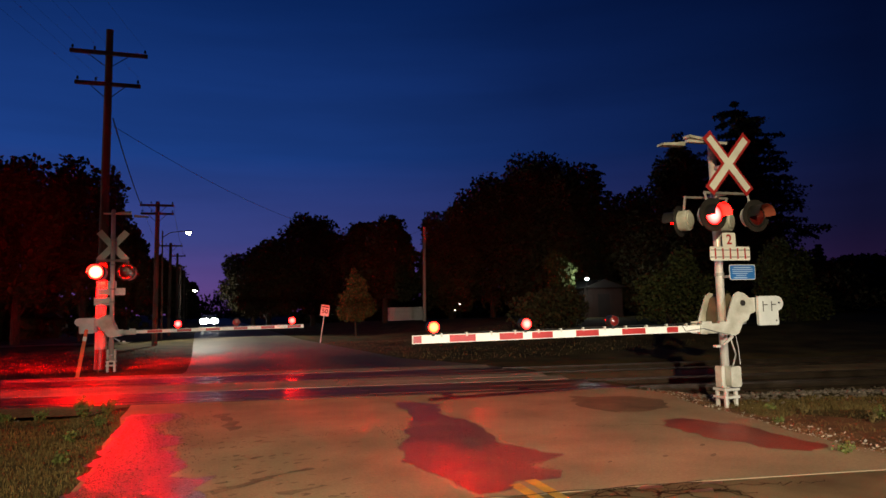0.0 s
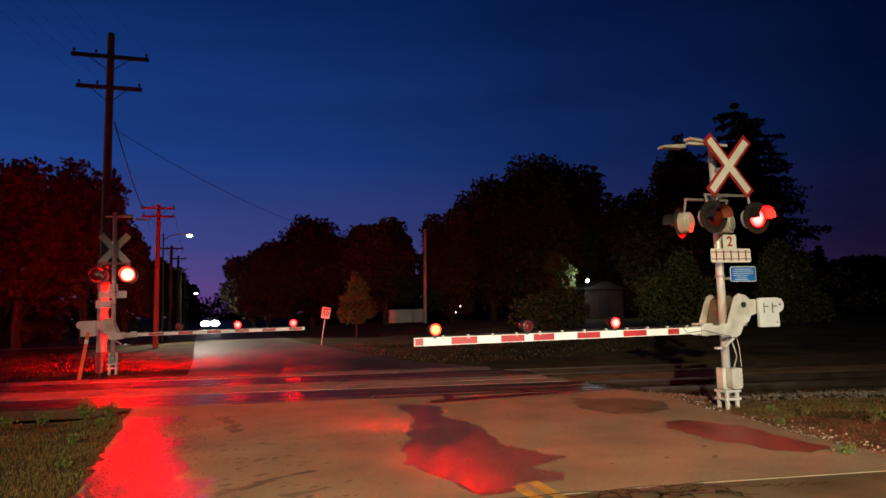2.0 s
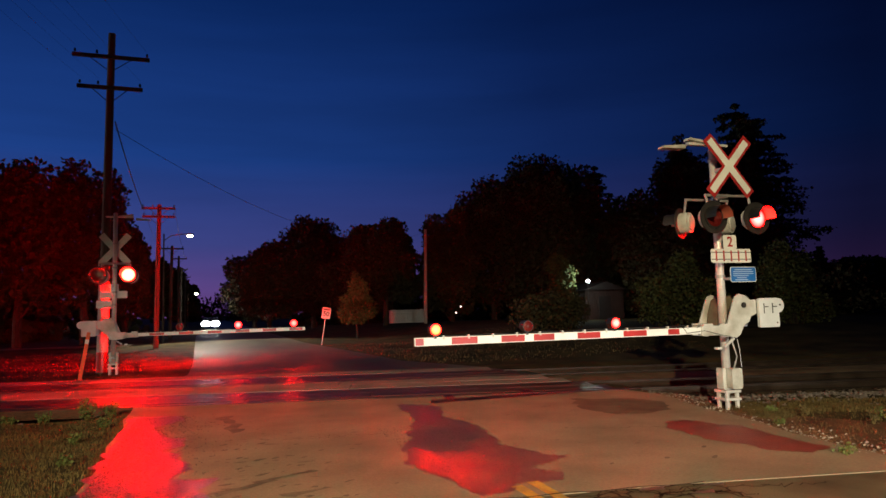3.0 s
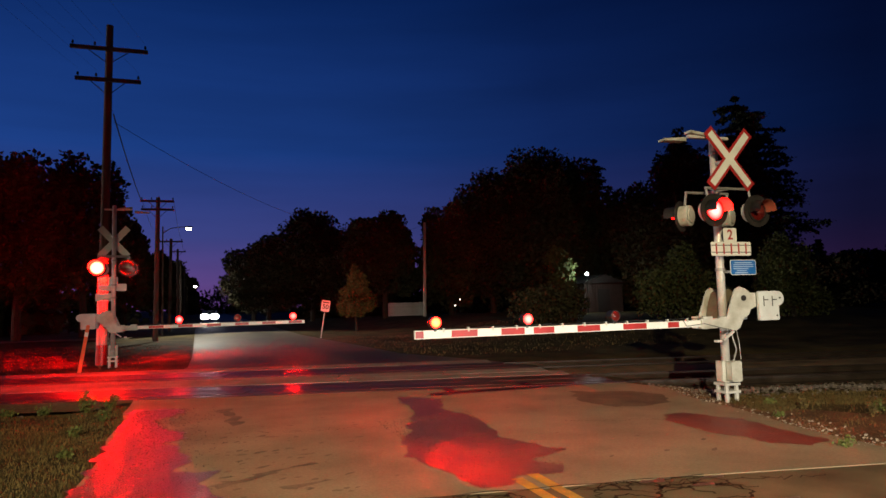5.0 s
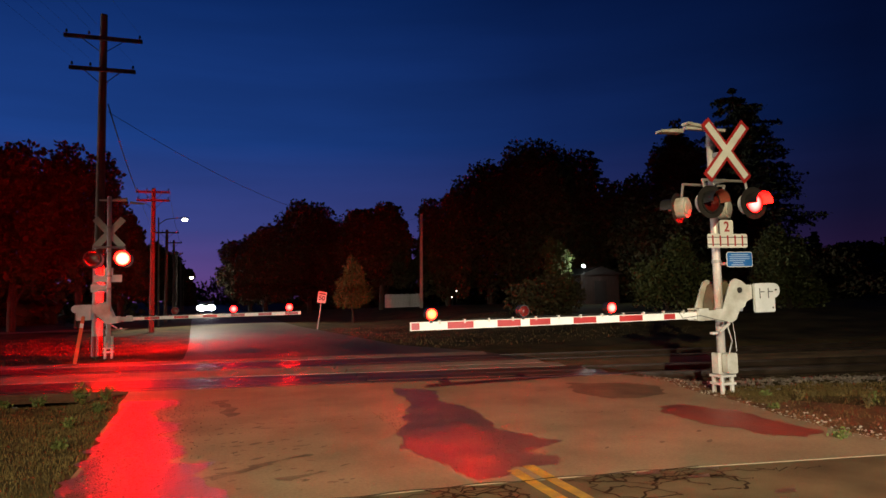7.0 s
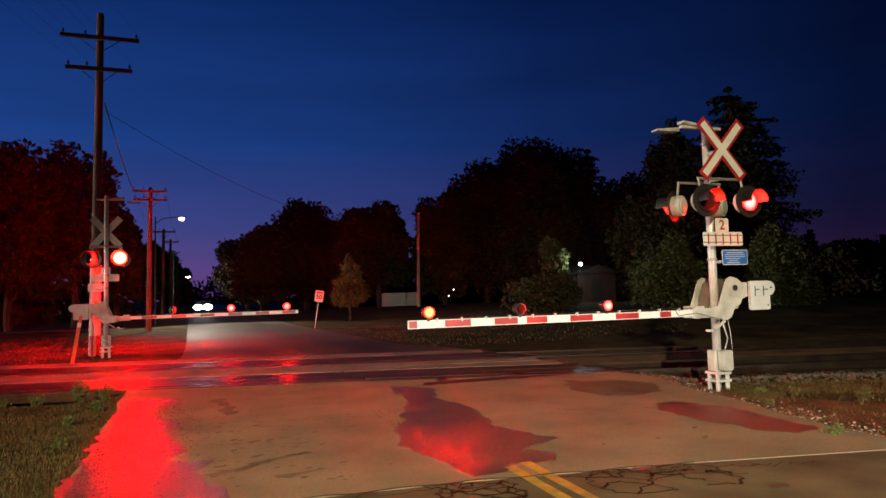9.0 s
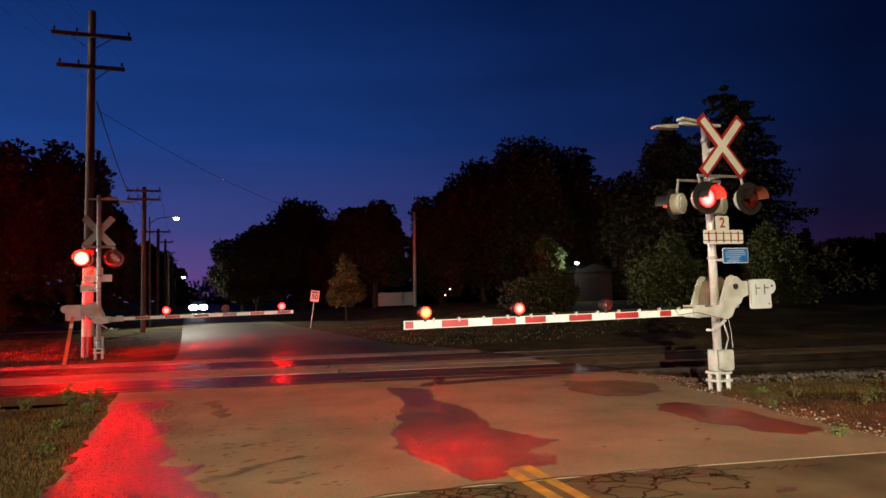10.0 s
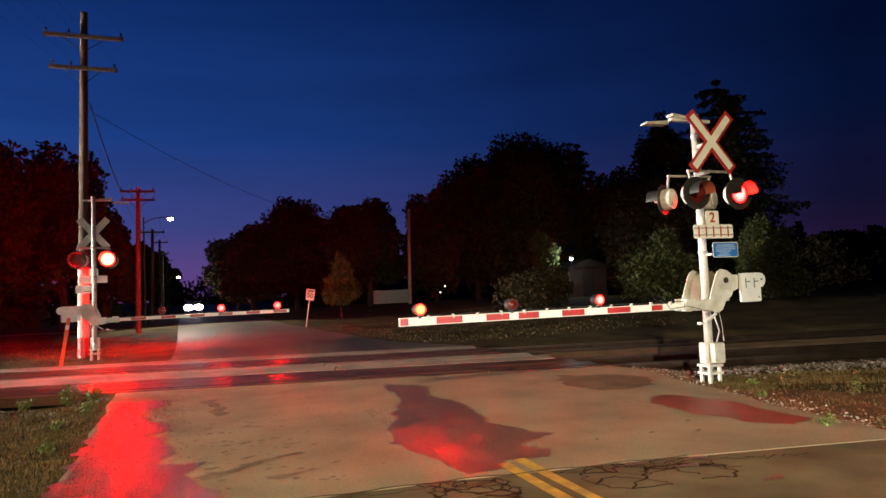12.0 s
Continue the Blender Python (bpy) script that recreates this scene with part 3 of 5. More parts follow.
def build_stains():
    """Small dark spots and smears scattered over the pale paving."""
    rnd = random.Random(17)
    bm = bmesh.new()
    for _ in range(150):
        x = rnd.uniform(0.0, 5.4)
        y = rnd.uniform(5.9, 11.4)
        if rnd.random() < 0.55:
            x, y = rnd.gauss(0.5, 0.45), rnd.uniform(5.9, 9.5)
        if x < -0.3 or 1.9 < x < 3.7:
            continue
        r, a0 = rnd.uniform(0.008, 0.035), rnd.uniform(0, 6.28)
        long, turn = rnd.uniform(1.0, 3.2), rnd.uniform(-0.5, 0.9)
        vs = []
        for k in range(9):
            a = a0 + k * 0.698
            px, py = r * long * math.cos(a) * rnd.uniform(0.6, 1.3), r * math.sin(a) * rnd.uniform(0.6, 1.3)
            vs.append(bm.verts.new((x + px * math.cos(turn) - py * math.sin(turn), y + px * math.sin(turn) + py * math.cos(turn), 0.0085)))
        bm.faces.new(vs)
    ob = link_bm("pavement_stains", bm, M_STREAK)
    tagged(ob, "small dark spots and smears on the paving", "road stain", kind="structure")


def build_yellow():
    for dx in (-0.10, 0.10):
        bm = bmesh.new()
        n = 60
        rnd = random.Random(3 + int(dx * 100))
        rows = []
        for i in range(n + 1):
            y = -30 + (35.86 + (0.02 if dx > 0 else -0.06)) * i / n
            x = 2.78 + dx + 0.012 * (y - 5)
            w = 0.055 + 0.006 * rnd.uniform(-1, 1)
            rows.append((bm.verts.new((x - w, y, 0.0045 if y < 5.45 else 0.0105)), bm.verts.new((x + w, y, 0.0045 if y < 5.45 else 0.0105))))
        for (a, b), (c, d) in zip(rows, rows[1:]):
            bm.faces.new((a, b, d, c))
        tagged(link_bm("yellow_line", bm, M_YELLOW), "worn yellow centre line on the asphalt", "road marking", "double centre line", kind="structure")


def build_shoulder():
    """Bare gravelly soil beside the paving on the right."""
    bm = bmesh.new()
    rows = []
    for y in np.arange(-20, 10.3, 0.25):
        x0 = road_right(y) - 0.15
        w = 0.9 + 2.2 * (1 - smooth(4.5, 8.5, y)) + 0.3 * noise.noise(Vector((0, y * 0.8, 4)))
        rows.append([bm.verts.new((x0 + w * k / 8, y, ground_z(x0 + w * k / 8, y) + 0.022 * (1 - k / 8) + 0.004)) for k in range(9)])
    for r, s in zip(rows, rows[1:]):
        for i in range(8):
            bm.faces.new((r[i], r[i + 1], s[i + 1], s[i]))
    tagged(link_bm("gravel_shoulder", bm, M_GRAVEL, None, True), "reddish bare gravel shoulder beside the paving", "road shoulder", kind="structure")


build_ground()
build_shoulder()
build_roads()
build_tracks()
build_crossing()
build_cracks()
build_stains()
build_yellow()
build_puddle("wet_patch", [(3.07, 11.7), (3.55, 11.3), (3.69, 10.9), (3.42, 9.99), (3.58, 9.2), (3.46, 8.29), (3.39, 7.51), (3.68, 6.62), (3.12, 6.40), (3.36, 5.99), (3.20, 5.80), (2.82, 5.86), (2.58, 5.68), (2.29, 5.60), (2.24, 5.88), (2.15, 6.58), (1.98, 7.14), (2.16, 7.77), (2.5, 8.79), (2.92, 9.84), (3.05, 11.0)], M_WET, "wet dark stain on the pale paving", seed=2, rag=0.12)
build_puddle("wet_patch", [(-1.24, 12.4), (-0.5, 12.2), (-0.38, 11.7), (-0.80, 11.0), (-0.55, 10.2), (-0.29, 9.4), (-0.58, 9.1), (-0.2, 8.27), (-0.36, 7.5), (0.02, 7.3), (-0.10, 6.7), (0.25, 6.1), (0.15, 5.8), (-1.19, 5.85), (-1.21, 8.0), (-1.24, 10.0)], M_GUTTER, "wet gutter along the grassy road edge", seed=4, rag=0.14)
build_puddle("wet_patch", [(6.04, 10.75), (7.05, 10.25), (7.2, 9.6), (6.75, 8.9), (6.2, 8.75), (5.78, 8.9), (5.72, 9.75)], M_DAMP, "damp brown stain on the paving beside the mast", seed=6, rag=0.16)
build_puddle("wet_patch", [(5.95, 7.95), (6.35, 7.95), (6.62, 7.3), (6.60, 6.6), (6.50, 5.75), (6.22, 5.60), (5.86, 6.1), (5.72, 6.7), (5.72, 7.3)], M_REDGLOW, "wet strip along the gravel shoulder with red lamp glow painted in", seed=7, rag=0.13)
build_puddle("wet_patch", [(-0.05, 6.75), (0.5, 7.05), (0.95, 7.35), (1.0, 7.27), (0.5, 6.88), (0.1, 6.62)], M_STREAK, "thin damp streak on the paving", seed=8, rag=0.16)
build_puddle("wet_patch", [(0.15, 11.6), (0.32, 11.7), (0.45, 10.2), (0.30, 10.0)], M_STREAK, "narrow damp streak on the paving", seed=9, rag=0.12)
build_puddle("wet_patch", [(0.6, 6.45), (1.05, 6.55), (1.1, 6.48), (0.7, 6.35)], M_STREAK, "small damp streak on the paving", seed=12, rag=0.12)
for k, (px, py) in enumerate(((4.32, 5.10), (4.08, 4.93), (4.4, 4.3), (3.75, 5.2))):
    build_puddle("wet_patch", [(px - 0.14, py), (px - 0.02, py + 0.05), (px + 0.16, py + 0.03), (px + 0.1, py - 0.05)], M_WET, "small wet spot in the asphalt", seed=11 + k, rag=0.05, z=0.0055)


# ---- the crossing signals and gates ----
def lamp_body(root, m, k=1.0):
    """A lamp head that looks along -y, at the pose m: target disc, hood, housing, rim."""
    bm = bmesh.new()
    ring(bm, 0.155 * k, 0.255 + 0.02 * (k - 1), 0.0, 0.012, 32)
    made = [part("target_disc", bm, M_DISC, root, "dark round target disc")]
    bm = bmesh.new()
    ring(bm, 0.158 * k, 0.166 * k, 0.002, -0.23, 24, 0, 0, -8, 188)
    hood = part("hood", bm, [M_BLACK, M_HOODIN], root)
    bm = bmesh.new()
    ring(bm, 0.155 * k, 0.17 * k, 0.014, 0.15, 24)
    ring(bm, 0.0, 0.165 * k, 0.15, 0.165, 24)
    ring(bm, 0.0, 0.12, 0.165, 0.19, 24)
    can = part("housing", bm, [M_CASE, M_BLACK], root, "grey lamp housing")
    for ob in (hood, can):
        for p in ob.data.polygons:
            inner = p.normal.dot(Vector((p.center.x, 0, p.center.z))) < -0.02 or (ob is can and p.normal.y < -0.5)
            if inner:
                p.material_index = 1
    bm = bmesh.new()
    ring(bm, 0.1495 * k, 0.178 * k, 0.012, -0.018, 24)
    made += [hood, can, part("lens_rim", bm, M_BLACK, root)]
    for ob in made:
        ob.matrix_basis = m


def lens(root, m, material, radius=0.148, label="red lens that flashes"):
    """A closed lens body with a lit face towards -y and a dark one behind; it turns in its housing."""
    bm = bmesh.new()
    n, rings = 20, 3
    rims = []
    for side in (-1, 1):
        prev = None
        for k in range(rings + 1):
            r = radius * (1 - k / rings)
            d = side * (0.006 + 0.022 * (1 - (r / radius) ** 2))
            if k < rings:
                cur = [bm.verts.new((r * math.cos(6.28318 * i / n), d, r * math.sin(6.28318 * i / n))) for i in range(n)]
                if prev:
                    for i in range(n):
                        bm.faces.new((prev[i], prev[(i + 1) % n], cur[(i + 1) % n], cur[i]))
                else:
                    rims.append(cur)
                prev = cur
            else:
                tip = bm.verts.new((0, d, 0))
                for i in range(n):
                    bm.faces.new((prev[i], prev[(i + 1) % n], tip))
    for i in range(n):
        bm.faces.new((rims[0][i], rims[0][(i + 1) % n], rims[1][(i + 1) % n], rims[1][i]))
    ob = part("lens", bm, [material, M_LENSOFF], root, label)
    for p in ob.data.polygons:
        p.material_index = 0 if p.center.y < -0.004 else 1
    ob.matrix_basis = m
    return ob


LENSES = []   # lens, its place, its turn when lit, and the phase in which it is lit


def lettering(text, size, material, parent, m):
    """Raised characters as one mesh on a plate."""
    d = bpy.data.curves.new("numeral", "FONT")
    d.body, d.size, d.align_x, d.align_y, d.extrude, d.offset = text, size, "CENTER", "CENTER", 0.001, 0.004
    tmp = new("numeral", d)
    me = bpy.data.meshes.new_from_object(tmp.evaluated_get(bpy.context.evaluated_depsgraph_get()))
    bpy.data.objects.remove(tmp)
    me.materials.clear()
    me.materials.append(material)
    ob = new("numeral", me)
    ob.parent = parent
    ob.matrix_basis = m
    return ob


def build_signal(where, rz, label, lit, phase_left, height, rear_turn, lens_r=0.148):
    root = thing("crossing_signal", where, label, "crossing signal", "signals of the crossing", rz)
    bm = bmesh.new()
    add_rod(bm, (0, 0, 0.28), (0, 0, height), 0.066, 0.062, 24)
    part("mast", bm, M_MAST, root, smooth=True)
    bm = bmesh.new()
    add_rod(bm, (0, 0, height), (0, 0, height + 0.03), 0.07, 0.04, 24)
    part("mast_cap", bm, M_MAST, root)
    # base: steel legs, junction box, clamps
    for sx in (-0.095, 0.095):
        for sy in (-0.09, 0.09):
            bm = bmesh.new()
            add_box(bm, (sx - 0.024, sy - 0.024, -0.15), (sx + 0.024, sy + 0.024, 0.26), 0.005)
            part("leg", bm, M_MAST, root)
    for z in (0.12, 0.24):
        bm = bmesh.new()
        add_box(bm, (-0.145, -0.135, z), (0.145, 0.135, z + 0.04), 0.006)
        part("base_plate", bm, M_MAST, root)
    bm = bmesh.new()
    add_prism(bm, rounded(-0.06, 0.30, 0.14, 0.62, 0.04), -0.19, -0.065)
    part("junction_box", bm, M_CASE, root)
    bm = bmesh.new()
    add_prism(bm, rounded(-0.135, 0.29, -0.07, 0.62, 0.02), -0.07, 0.07)
    part("junction_box", bm, M_CASE, root)
    bm = bmesh.new()
    add_path(bm, [(0.08, -0.09, 0.62), (0.10, -0.14, 0.8), (0.06, -0.11, 1.0), (0.06, -0.09, 1.35)], 0.012, 8)
    add_path(bm, [(0.16, -0.16, 0.64), (0.15, -0.15, 0.9), (0.12, -0.12, 1.2)], 0.006, 8)
    part("conduit", bm, M_BACK, root)
    for z in (0.45, 1.3, 2.06, 2.45, 3.2, 3.95):
        bm = bmesh.new()
        ring(bm, 0.064, 0.078, -0.025, 0.025, 20)
        bmesh.ops.transform(bm, matrix=Matrix.Translation((0, 0, z)) @ Matrix.Rotation(radians(90), 4, "X"), verts=bm.verts)
        part("clamp", bm, M_BACK, root)
    # crossbuck: two boards with red edges
    for k, a in enumerate((48.5, -48.5)):
        m = Matrix.Translation((0.04, -0.30 - 0.0062 * k, 3.80)) @ Matrix.Rotation(radians(a), 4, "Y")
        bm = bmesh.new()
        add_box(bm, (-0.60, -0.003, -0.10), (0.60, 0.003, 0.10), 0.0, m)
        board = part("crossbuck_board", bm, [M_RED, M_BACK], root, "white crossbuck board with a red border")
        for p in board.data.polygons:
            p.material_index = 1 if p.normal.y > 0.5 else 0
        bm = bmesh.new()
        add_box(bm, (-0.545, -0.0125 if k == 0 else -0.0085, -0.058), (0.545, -0.0115 if k == 0 else -0.0035, 0.058), 0.0, m)
        part("white_field", bm, M_WHITE, board)
    bm = bmesh.new()
    add_box(bm, (-0.03, -0.30, 3.74), (0.06, 0.0, 3.80), 0.005)
    part("sign_bracket", bm, M_BACK, root)
    # number-of-tracks plate
    bm = bmesh.new()
    add_prism(bm, rounded(-0.34, 2.27, 0.44, 2.49, 0.03), -0.215, -0.21)
    plate = part("tracks_plate", bm, [M_WHITE], root, "white plate with a drawn red track")
    bm = bmesh.new()
    add_prism(bm, rounded(-0.09, 2.485, 0.17, 2.71, 0.03), -0.215, -0.21)
    top = part("number_plate", bm, M_WHITE, root, "white plate with the number 2")
    lettering("2", 0.22, M_RED, top, pose(0.04, -0.2175, 2.595, 90, 0, 0))
    for z in (2.325, 2.435):
        bm = bmesh.new()
        add_box(bm, (-0.335, -0.218, z - 0.006), (0.435, -0.2155, z + 0.006))
        part("drawn_rail", bm, M_INK, plate)
    for i in range(5):
        bm = bmesh.new()
        x = -0.24 + 0.145 * i
        add_box(bm, (x - 0.013, -0.219, 2.295), (x + 0.013, -0.2155, 2.465))
        part("drawn_tie", bm, M_RED, plate)
    # blue notice
    bm = bmesh.new()
    add_prism(bm, rounded(0.02, 1.965, 0.53, 2.205, 0.03), -0.205, -0.20)
    notice = part("notice_plate", bm, M_WHITE, root, "blue notice with white lettering lines")
    bm = bmesh.new()
    add_prism(bm, rounded(0.03, 1.975, 0.52, 2.195, 0.025), -0.2075, -0.205)
    part("notice_field", bm, M_BLUE, notice)
    for i, (w, h) in enumerate(((0.17, 0.011), (0.2, 0.009), (0.2, 0.009), (0.2, 0.009), (0.13, 0.009), (0.17, 0.011))):
        bm = bmesh.new()
        add_box(bm, (0.275 - w, -0.209, 2.165 - i * 0.032 - h), (0.275 + (w if i < 3 else w * 0.5), -0.2075, 2.165 - i * 0.032))
        part("text_bar", bm, mat_text, notice)
    bm = bmesh.new()
    add_box(bm, (0.0, -0.2, 2.0), (0.3, -0.06, 2.04), 0.004)
    part("sign_bracket", bm, M_BACK, root)
    bm = bmesh.new()
    add_box(bm, (-0.02, -0.21, 2.36), (0.05, -0.06, 2.40), 0.004)
    part("sign_bracket", bm, M_BACK, root)
    # upper arm with bell and lamp bracket
    bm = bmesh.new()
    add_box(bm, (-0.50, -0.05, height - 0.12), (0.28, 0.03, height - 0.075), 0.006)
    part("top_bracket", bm, M_MAST, root)
    bm = bmesh.new()
    add_prism(bm, [(-1.0, height - 0.20), (-0.99, height - 0.165), (-0.62, height - 0.13), (-0.58, height - 0.13), (-0.58, height - 0.19)], -0.08, 0.08)
    part("top_fixture", bm, M_CASE, root)
    bm = bmesh.new()
    add_prism(bm, [(-0.5, height - 0.05), (-0.5, height - 0.01), (-0.1, height - 0.06), (-0.1, height - 0.1)], -0.1, 0.06)
    part("top_fixture", bm, M_CASE, root)
    # lamps, front and rear pairs on their cross arms
    for y, face in ((-0.42, -1), (0.36, 1)):
        bm = bmesh.new()
        add_rod(bm, (-0.43, y - face * 0.16, 3.33), (0.43, y - face * 0.16, 3.33), 0.022, 0.022, 12)
        add_rod(bm, (0, 0, 3.33), (0, y - face * 0.16, 3.33), 0.03, 0.03, 12)
        for x in (-0.415, 0.415):
            add_rod(bm, (x, y - face * 0.16, 3.33), (x, y - face * 0.11, 3.12), 0.02, 0.02, 10)
        part("lamp_cross_arm", bm, M_BACK, root)
        for x in (-0.415, 0.415):
            turn = 0.0 if face < 0 else 180.0 + rear_turn
            lamp_body(root, pose(x, y, 2.96, 0, 0, turn), lens_r / 0.148)
            ph = phase_left if x < 0 else ("B" if phase_left == "A" else "A")
            LENSES.append((lens(root, pose(x, y, 2.96, 0, 0, turn), lit if (face < 0) == (rear_turn > 0) else (M_LITREAR if rear_turn > 0 else M_LITAWAY), lens_r), (x, y, 2.96), turn, ph))
    return root


def build_gate(where, rz, label, tip, stripes, lamps, phases, tip_mat, flash_mat, k=1.0):
    """Gate mechanism on the mast with counterweight and striped arm along -x; tip is the arm's length from the mast."""
    root = thing("crossing_gate", where, label, "crossing gate", "gates of the crossing", rz)
    y = -0.24
    side = [(-0.30, 1.13), (-0.30, 1.32), (-0.16, 1.32), (-0.04, 1.62), (0.02, 1.74), (0.10, 1.78), (0.22, 1.75), (0.31, 1.68), (0.42, 1.68), (0.42, 1.46), (0.31, 1.42), (0.27, 1.34), (0.16, 1.28), (0.08, 1.14), (0.0, 1.10)]
    for y0 in (-0.27, 0.36):
        bm = bmesh.new()
        add_prism(bm, side, y0, y0 + 0.022)
        part("side_arm", bm, M_CASE, root)
    bm = bmesh.new()
    ring(bm, 0.0, 0.045, -0.275, -0.29, 14, 0.17, 1.60)
    part("pivot_cap", bm, M_DISC, root)
    bm = bmesh.new()
    add_prism(bm, [(-0.06, 1.24), (-0.03, 1.46), (0.06, 1.70), (0.26, 1.76), (0.33, 1.62), (0.25, 1.32), (0.10, 1.18)], 0.075, 0.33)
    bmesh.ops.bevel(bm, geom=bm.edges[:], offset=0.015, segments=2, affect="EDGES")
    part("drive_case", bm, M_OLIVE, root, "weathered tan drive case")
    # counterweight plates
    for y0 in (-0.32, 0.36):
        bm = bmesh.new()
        add_prism(bm, rounded(0.43, 1.24, 0.83, 1.70, 0.03), y0, y0 + 0.045)
        w = part("counterweight", bm, M_WEIGHT, root, "pale counterweight plate")
        bm = bmesh.new()
        ring(bm, 0.0, 0.115, y0 + 0.012, y0 + 0.04, 20, 0.835, 1.58)
        part("weight_lobe", bm, M_WEIGHT, w)
        if y0 < 0:
            for x in (0.53, 0.70):
                bm = bmesh.new()
                add_box(bm, (x - 0.008, y0 - 0.004, 1.46), (x + 0.008, y0, 1.62))
                add_box(bm, (x, y0 - 0.004, 1.555), (x + 0.09, y0, 1.57))
                part("slot", bm, M_INK, w)
            for x, z in ((0.86, 1.59), (0.78, 1.31)):
                bm = bmesh.new()
                ring(bm, 0.0, 0.014, y0 - 0.005, y0 + 0.02, 8, x, z)
                part("bolt", bm, M_INK, w)
    bm = bmesh.new()
    add_box(bm, (-0.22, -0.23, 1.005), (0.02, -0.20, 1.045), 0.004, Matrix.Translation((-0.1, 0, 1.02)) @ Matrix.Rotation(radians(-34), 4, "Y") @ Matrix.Translation((0.1, 0, -1.02)))
    add_box(bm, (-0.36, -0.26, 0.93), (-0.28, -0.18, 0.965), 0.004)
    part("arm_stop", bm, M_MAST, root)
    # arm: hub end, board, sheeting
    bm = bmesh.new()
    add_box(bm, (-0.66, y - 0.05, 1.15), (-0.28, y + 0.05, 1.30), 0.012)
    add_box(bm, (-0.64, y - 0.06, 1.29), (-0.46, y + 0.06, 1.335), 0.006)
    part("arm_bracket", bm, M_CASE, root)
    bm = bmesh.new()
    add_prism(bm, [(-tip, 1.188), (-tip, 1.298), (-0.60, 1.280), (-0.60, 1.182)], y - 0.022, y + 0.022)
    arm = part("gate_arm", bm, M_WHITE, root, "white gate arm with red stripes")
    for a, b in stripes:
        za = lambda x: (1.188 - (tip - x) / (tip - 0.6) * 0.006 + 0.009, 1.298 - (tip - x) / (tip - 0.6) * 0.018 - 0.009)
        la, ha = za(a)
        lb, hb = za(b)
        for s in (-1, 1):
            bm = bmesh.new()
            add_prism(bm, [(-a, la), (-a, ha), (-b, hb), (-b, lb)], y + s * 0.0222, y + s * 0.0250)
            part("red_stripe", bm, M_RED, arm)
    bm = bmesh.new()
    add_path(bm, [(-1.0, y - 0.03, 1.30), (-0.93, y - 0.035, 1.20), (-0.62, y - 0.06, 1.23), (-0.35, y - 0.08, 1.16), (-0.12, y - 0.06, 1.12)], 0.0045, 6)
    part("lamp_cord", bm, M_WIRE, root)
    bm = bmesh.new()
    add_path(bm, [(-x, y, 1.308 + 0.008 * math.sin(x * 8)) for x in np.linspace(0.6, tip - 0.3, 24)], 0.007, 6)
    part("lamp_cable", bm, M_WIRE, root)
    for i, x in enumerate(np.linspace(0.9, tip - 0.4, 12)):
        bm = bmesh.new()
        add_box(bm, (-x - 0.012, y - 0.026, 1.265), (-x + 0.012, y + 0.026, 1.318))
        part("cable_clip", bm, M_CASE, root)
    for x, ph in zip(lamps, phases):
        bm = bmesh.new()
        zc = 1.318 + 0.079 * k
        ring(bm, 0.071 * k, 0.079 * k, y - 0.066, y + 0.066, 16, -x, zc)
        ring(bm, 0.0, 0.071 * k, y - 0.004, y + 0.004, 16, -x, zc)
        add_box(bm, (-x - 0.02, y - 0.03, 1.28), (-x + 0.02, y + 0.03, 1.335), 0.004)
        part("lamp_housing", bm, M_BLACK, root)
        if ph == "on":
            for s in (-1, 1):
                bm = bmesh.new()
                bmesh.ops.create_uvsphere(bm, u_segments=14, v_segments=8, radius=0.074 * k, matrix=Matrix.Diagonal((1, 0.5, 1, 1)))
                part("tip_lamp", bm, tip_mat, root, "steady red lamp, lit").matrix_basis = pose(-x, y + s * 0.045, zc)
        else:
            for s in (-1, 1):
                turn = 0.0 if s < 0 else 180.0
                spot = (-x, y + s * 0.062, zc)
                LENSES.append((lens(root, pose(*spot, 0, 0, turn), flash_mat, 0.070 * k, "small red lamp that flashes"), spot, turn, ph))
    return root


mat_text = mat("pale_lettering", (0.55, 0.68, 0.85), 0.5, var=0.1, bump=0)
M_OLIVE = mat("weathered_tan_enamel", (0.15, 0.12, 0.07), 0.6, var=0.4, scale=5, fine=40, bump=0.1)

RIGHT, LEFT = (7.72, 8.66, 0.0), (-2.80, 22.72, 0.02)
build_signal(RIGHT, 0, "silver crossing signal mast with crossbuck and red lamps", M_LIT, "A", 4.30, 28.0)
build_signal(LEFT, 180, "silver crossing signal mast seen from behind, crossbuck and red lamps", M_LITFAR, "B", 4.88, 0.0, 0.20)
reds = [(2.52, 2.63), (3.02, 3.39), (3.74, 4.09), (4.23, 4.55), (4.92, 5.29), (5.68, 6.08), (6.46, 6.66)]
build_gate(RIGHT, 0, "lowered red and white crossing gate on the mast", 5.21, [(7.72 - a, 7.72 - b) for a, b in reds], (4.93, 3.59, 2.19), ("on", "A", "B"), M_TIPLIT, M_GATELIT)
build_gate((-2.80, 22.72, -0.09), 180, "lowered red and white crossing gate across the far lane", 5.80, [(0.98 + 0.86 * i + 0.43, 0.98 + 0.86 * i) for i in range(6)], (5.42, 3.64, 1.87), ("on", "B", "A"), M_TIPFAR, M_GATEFAR, 1.5)


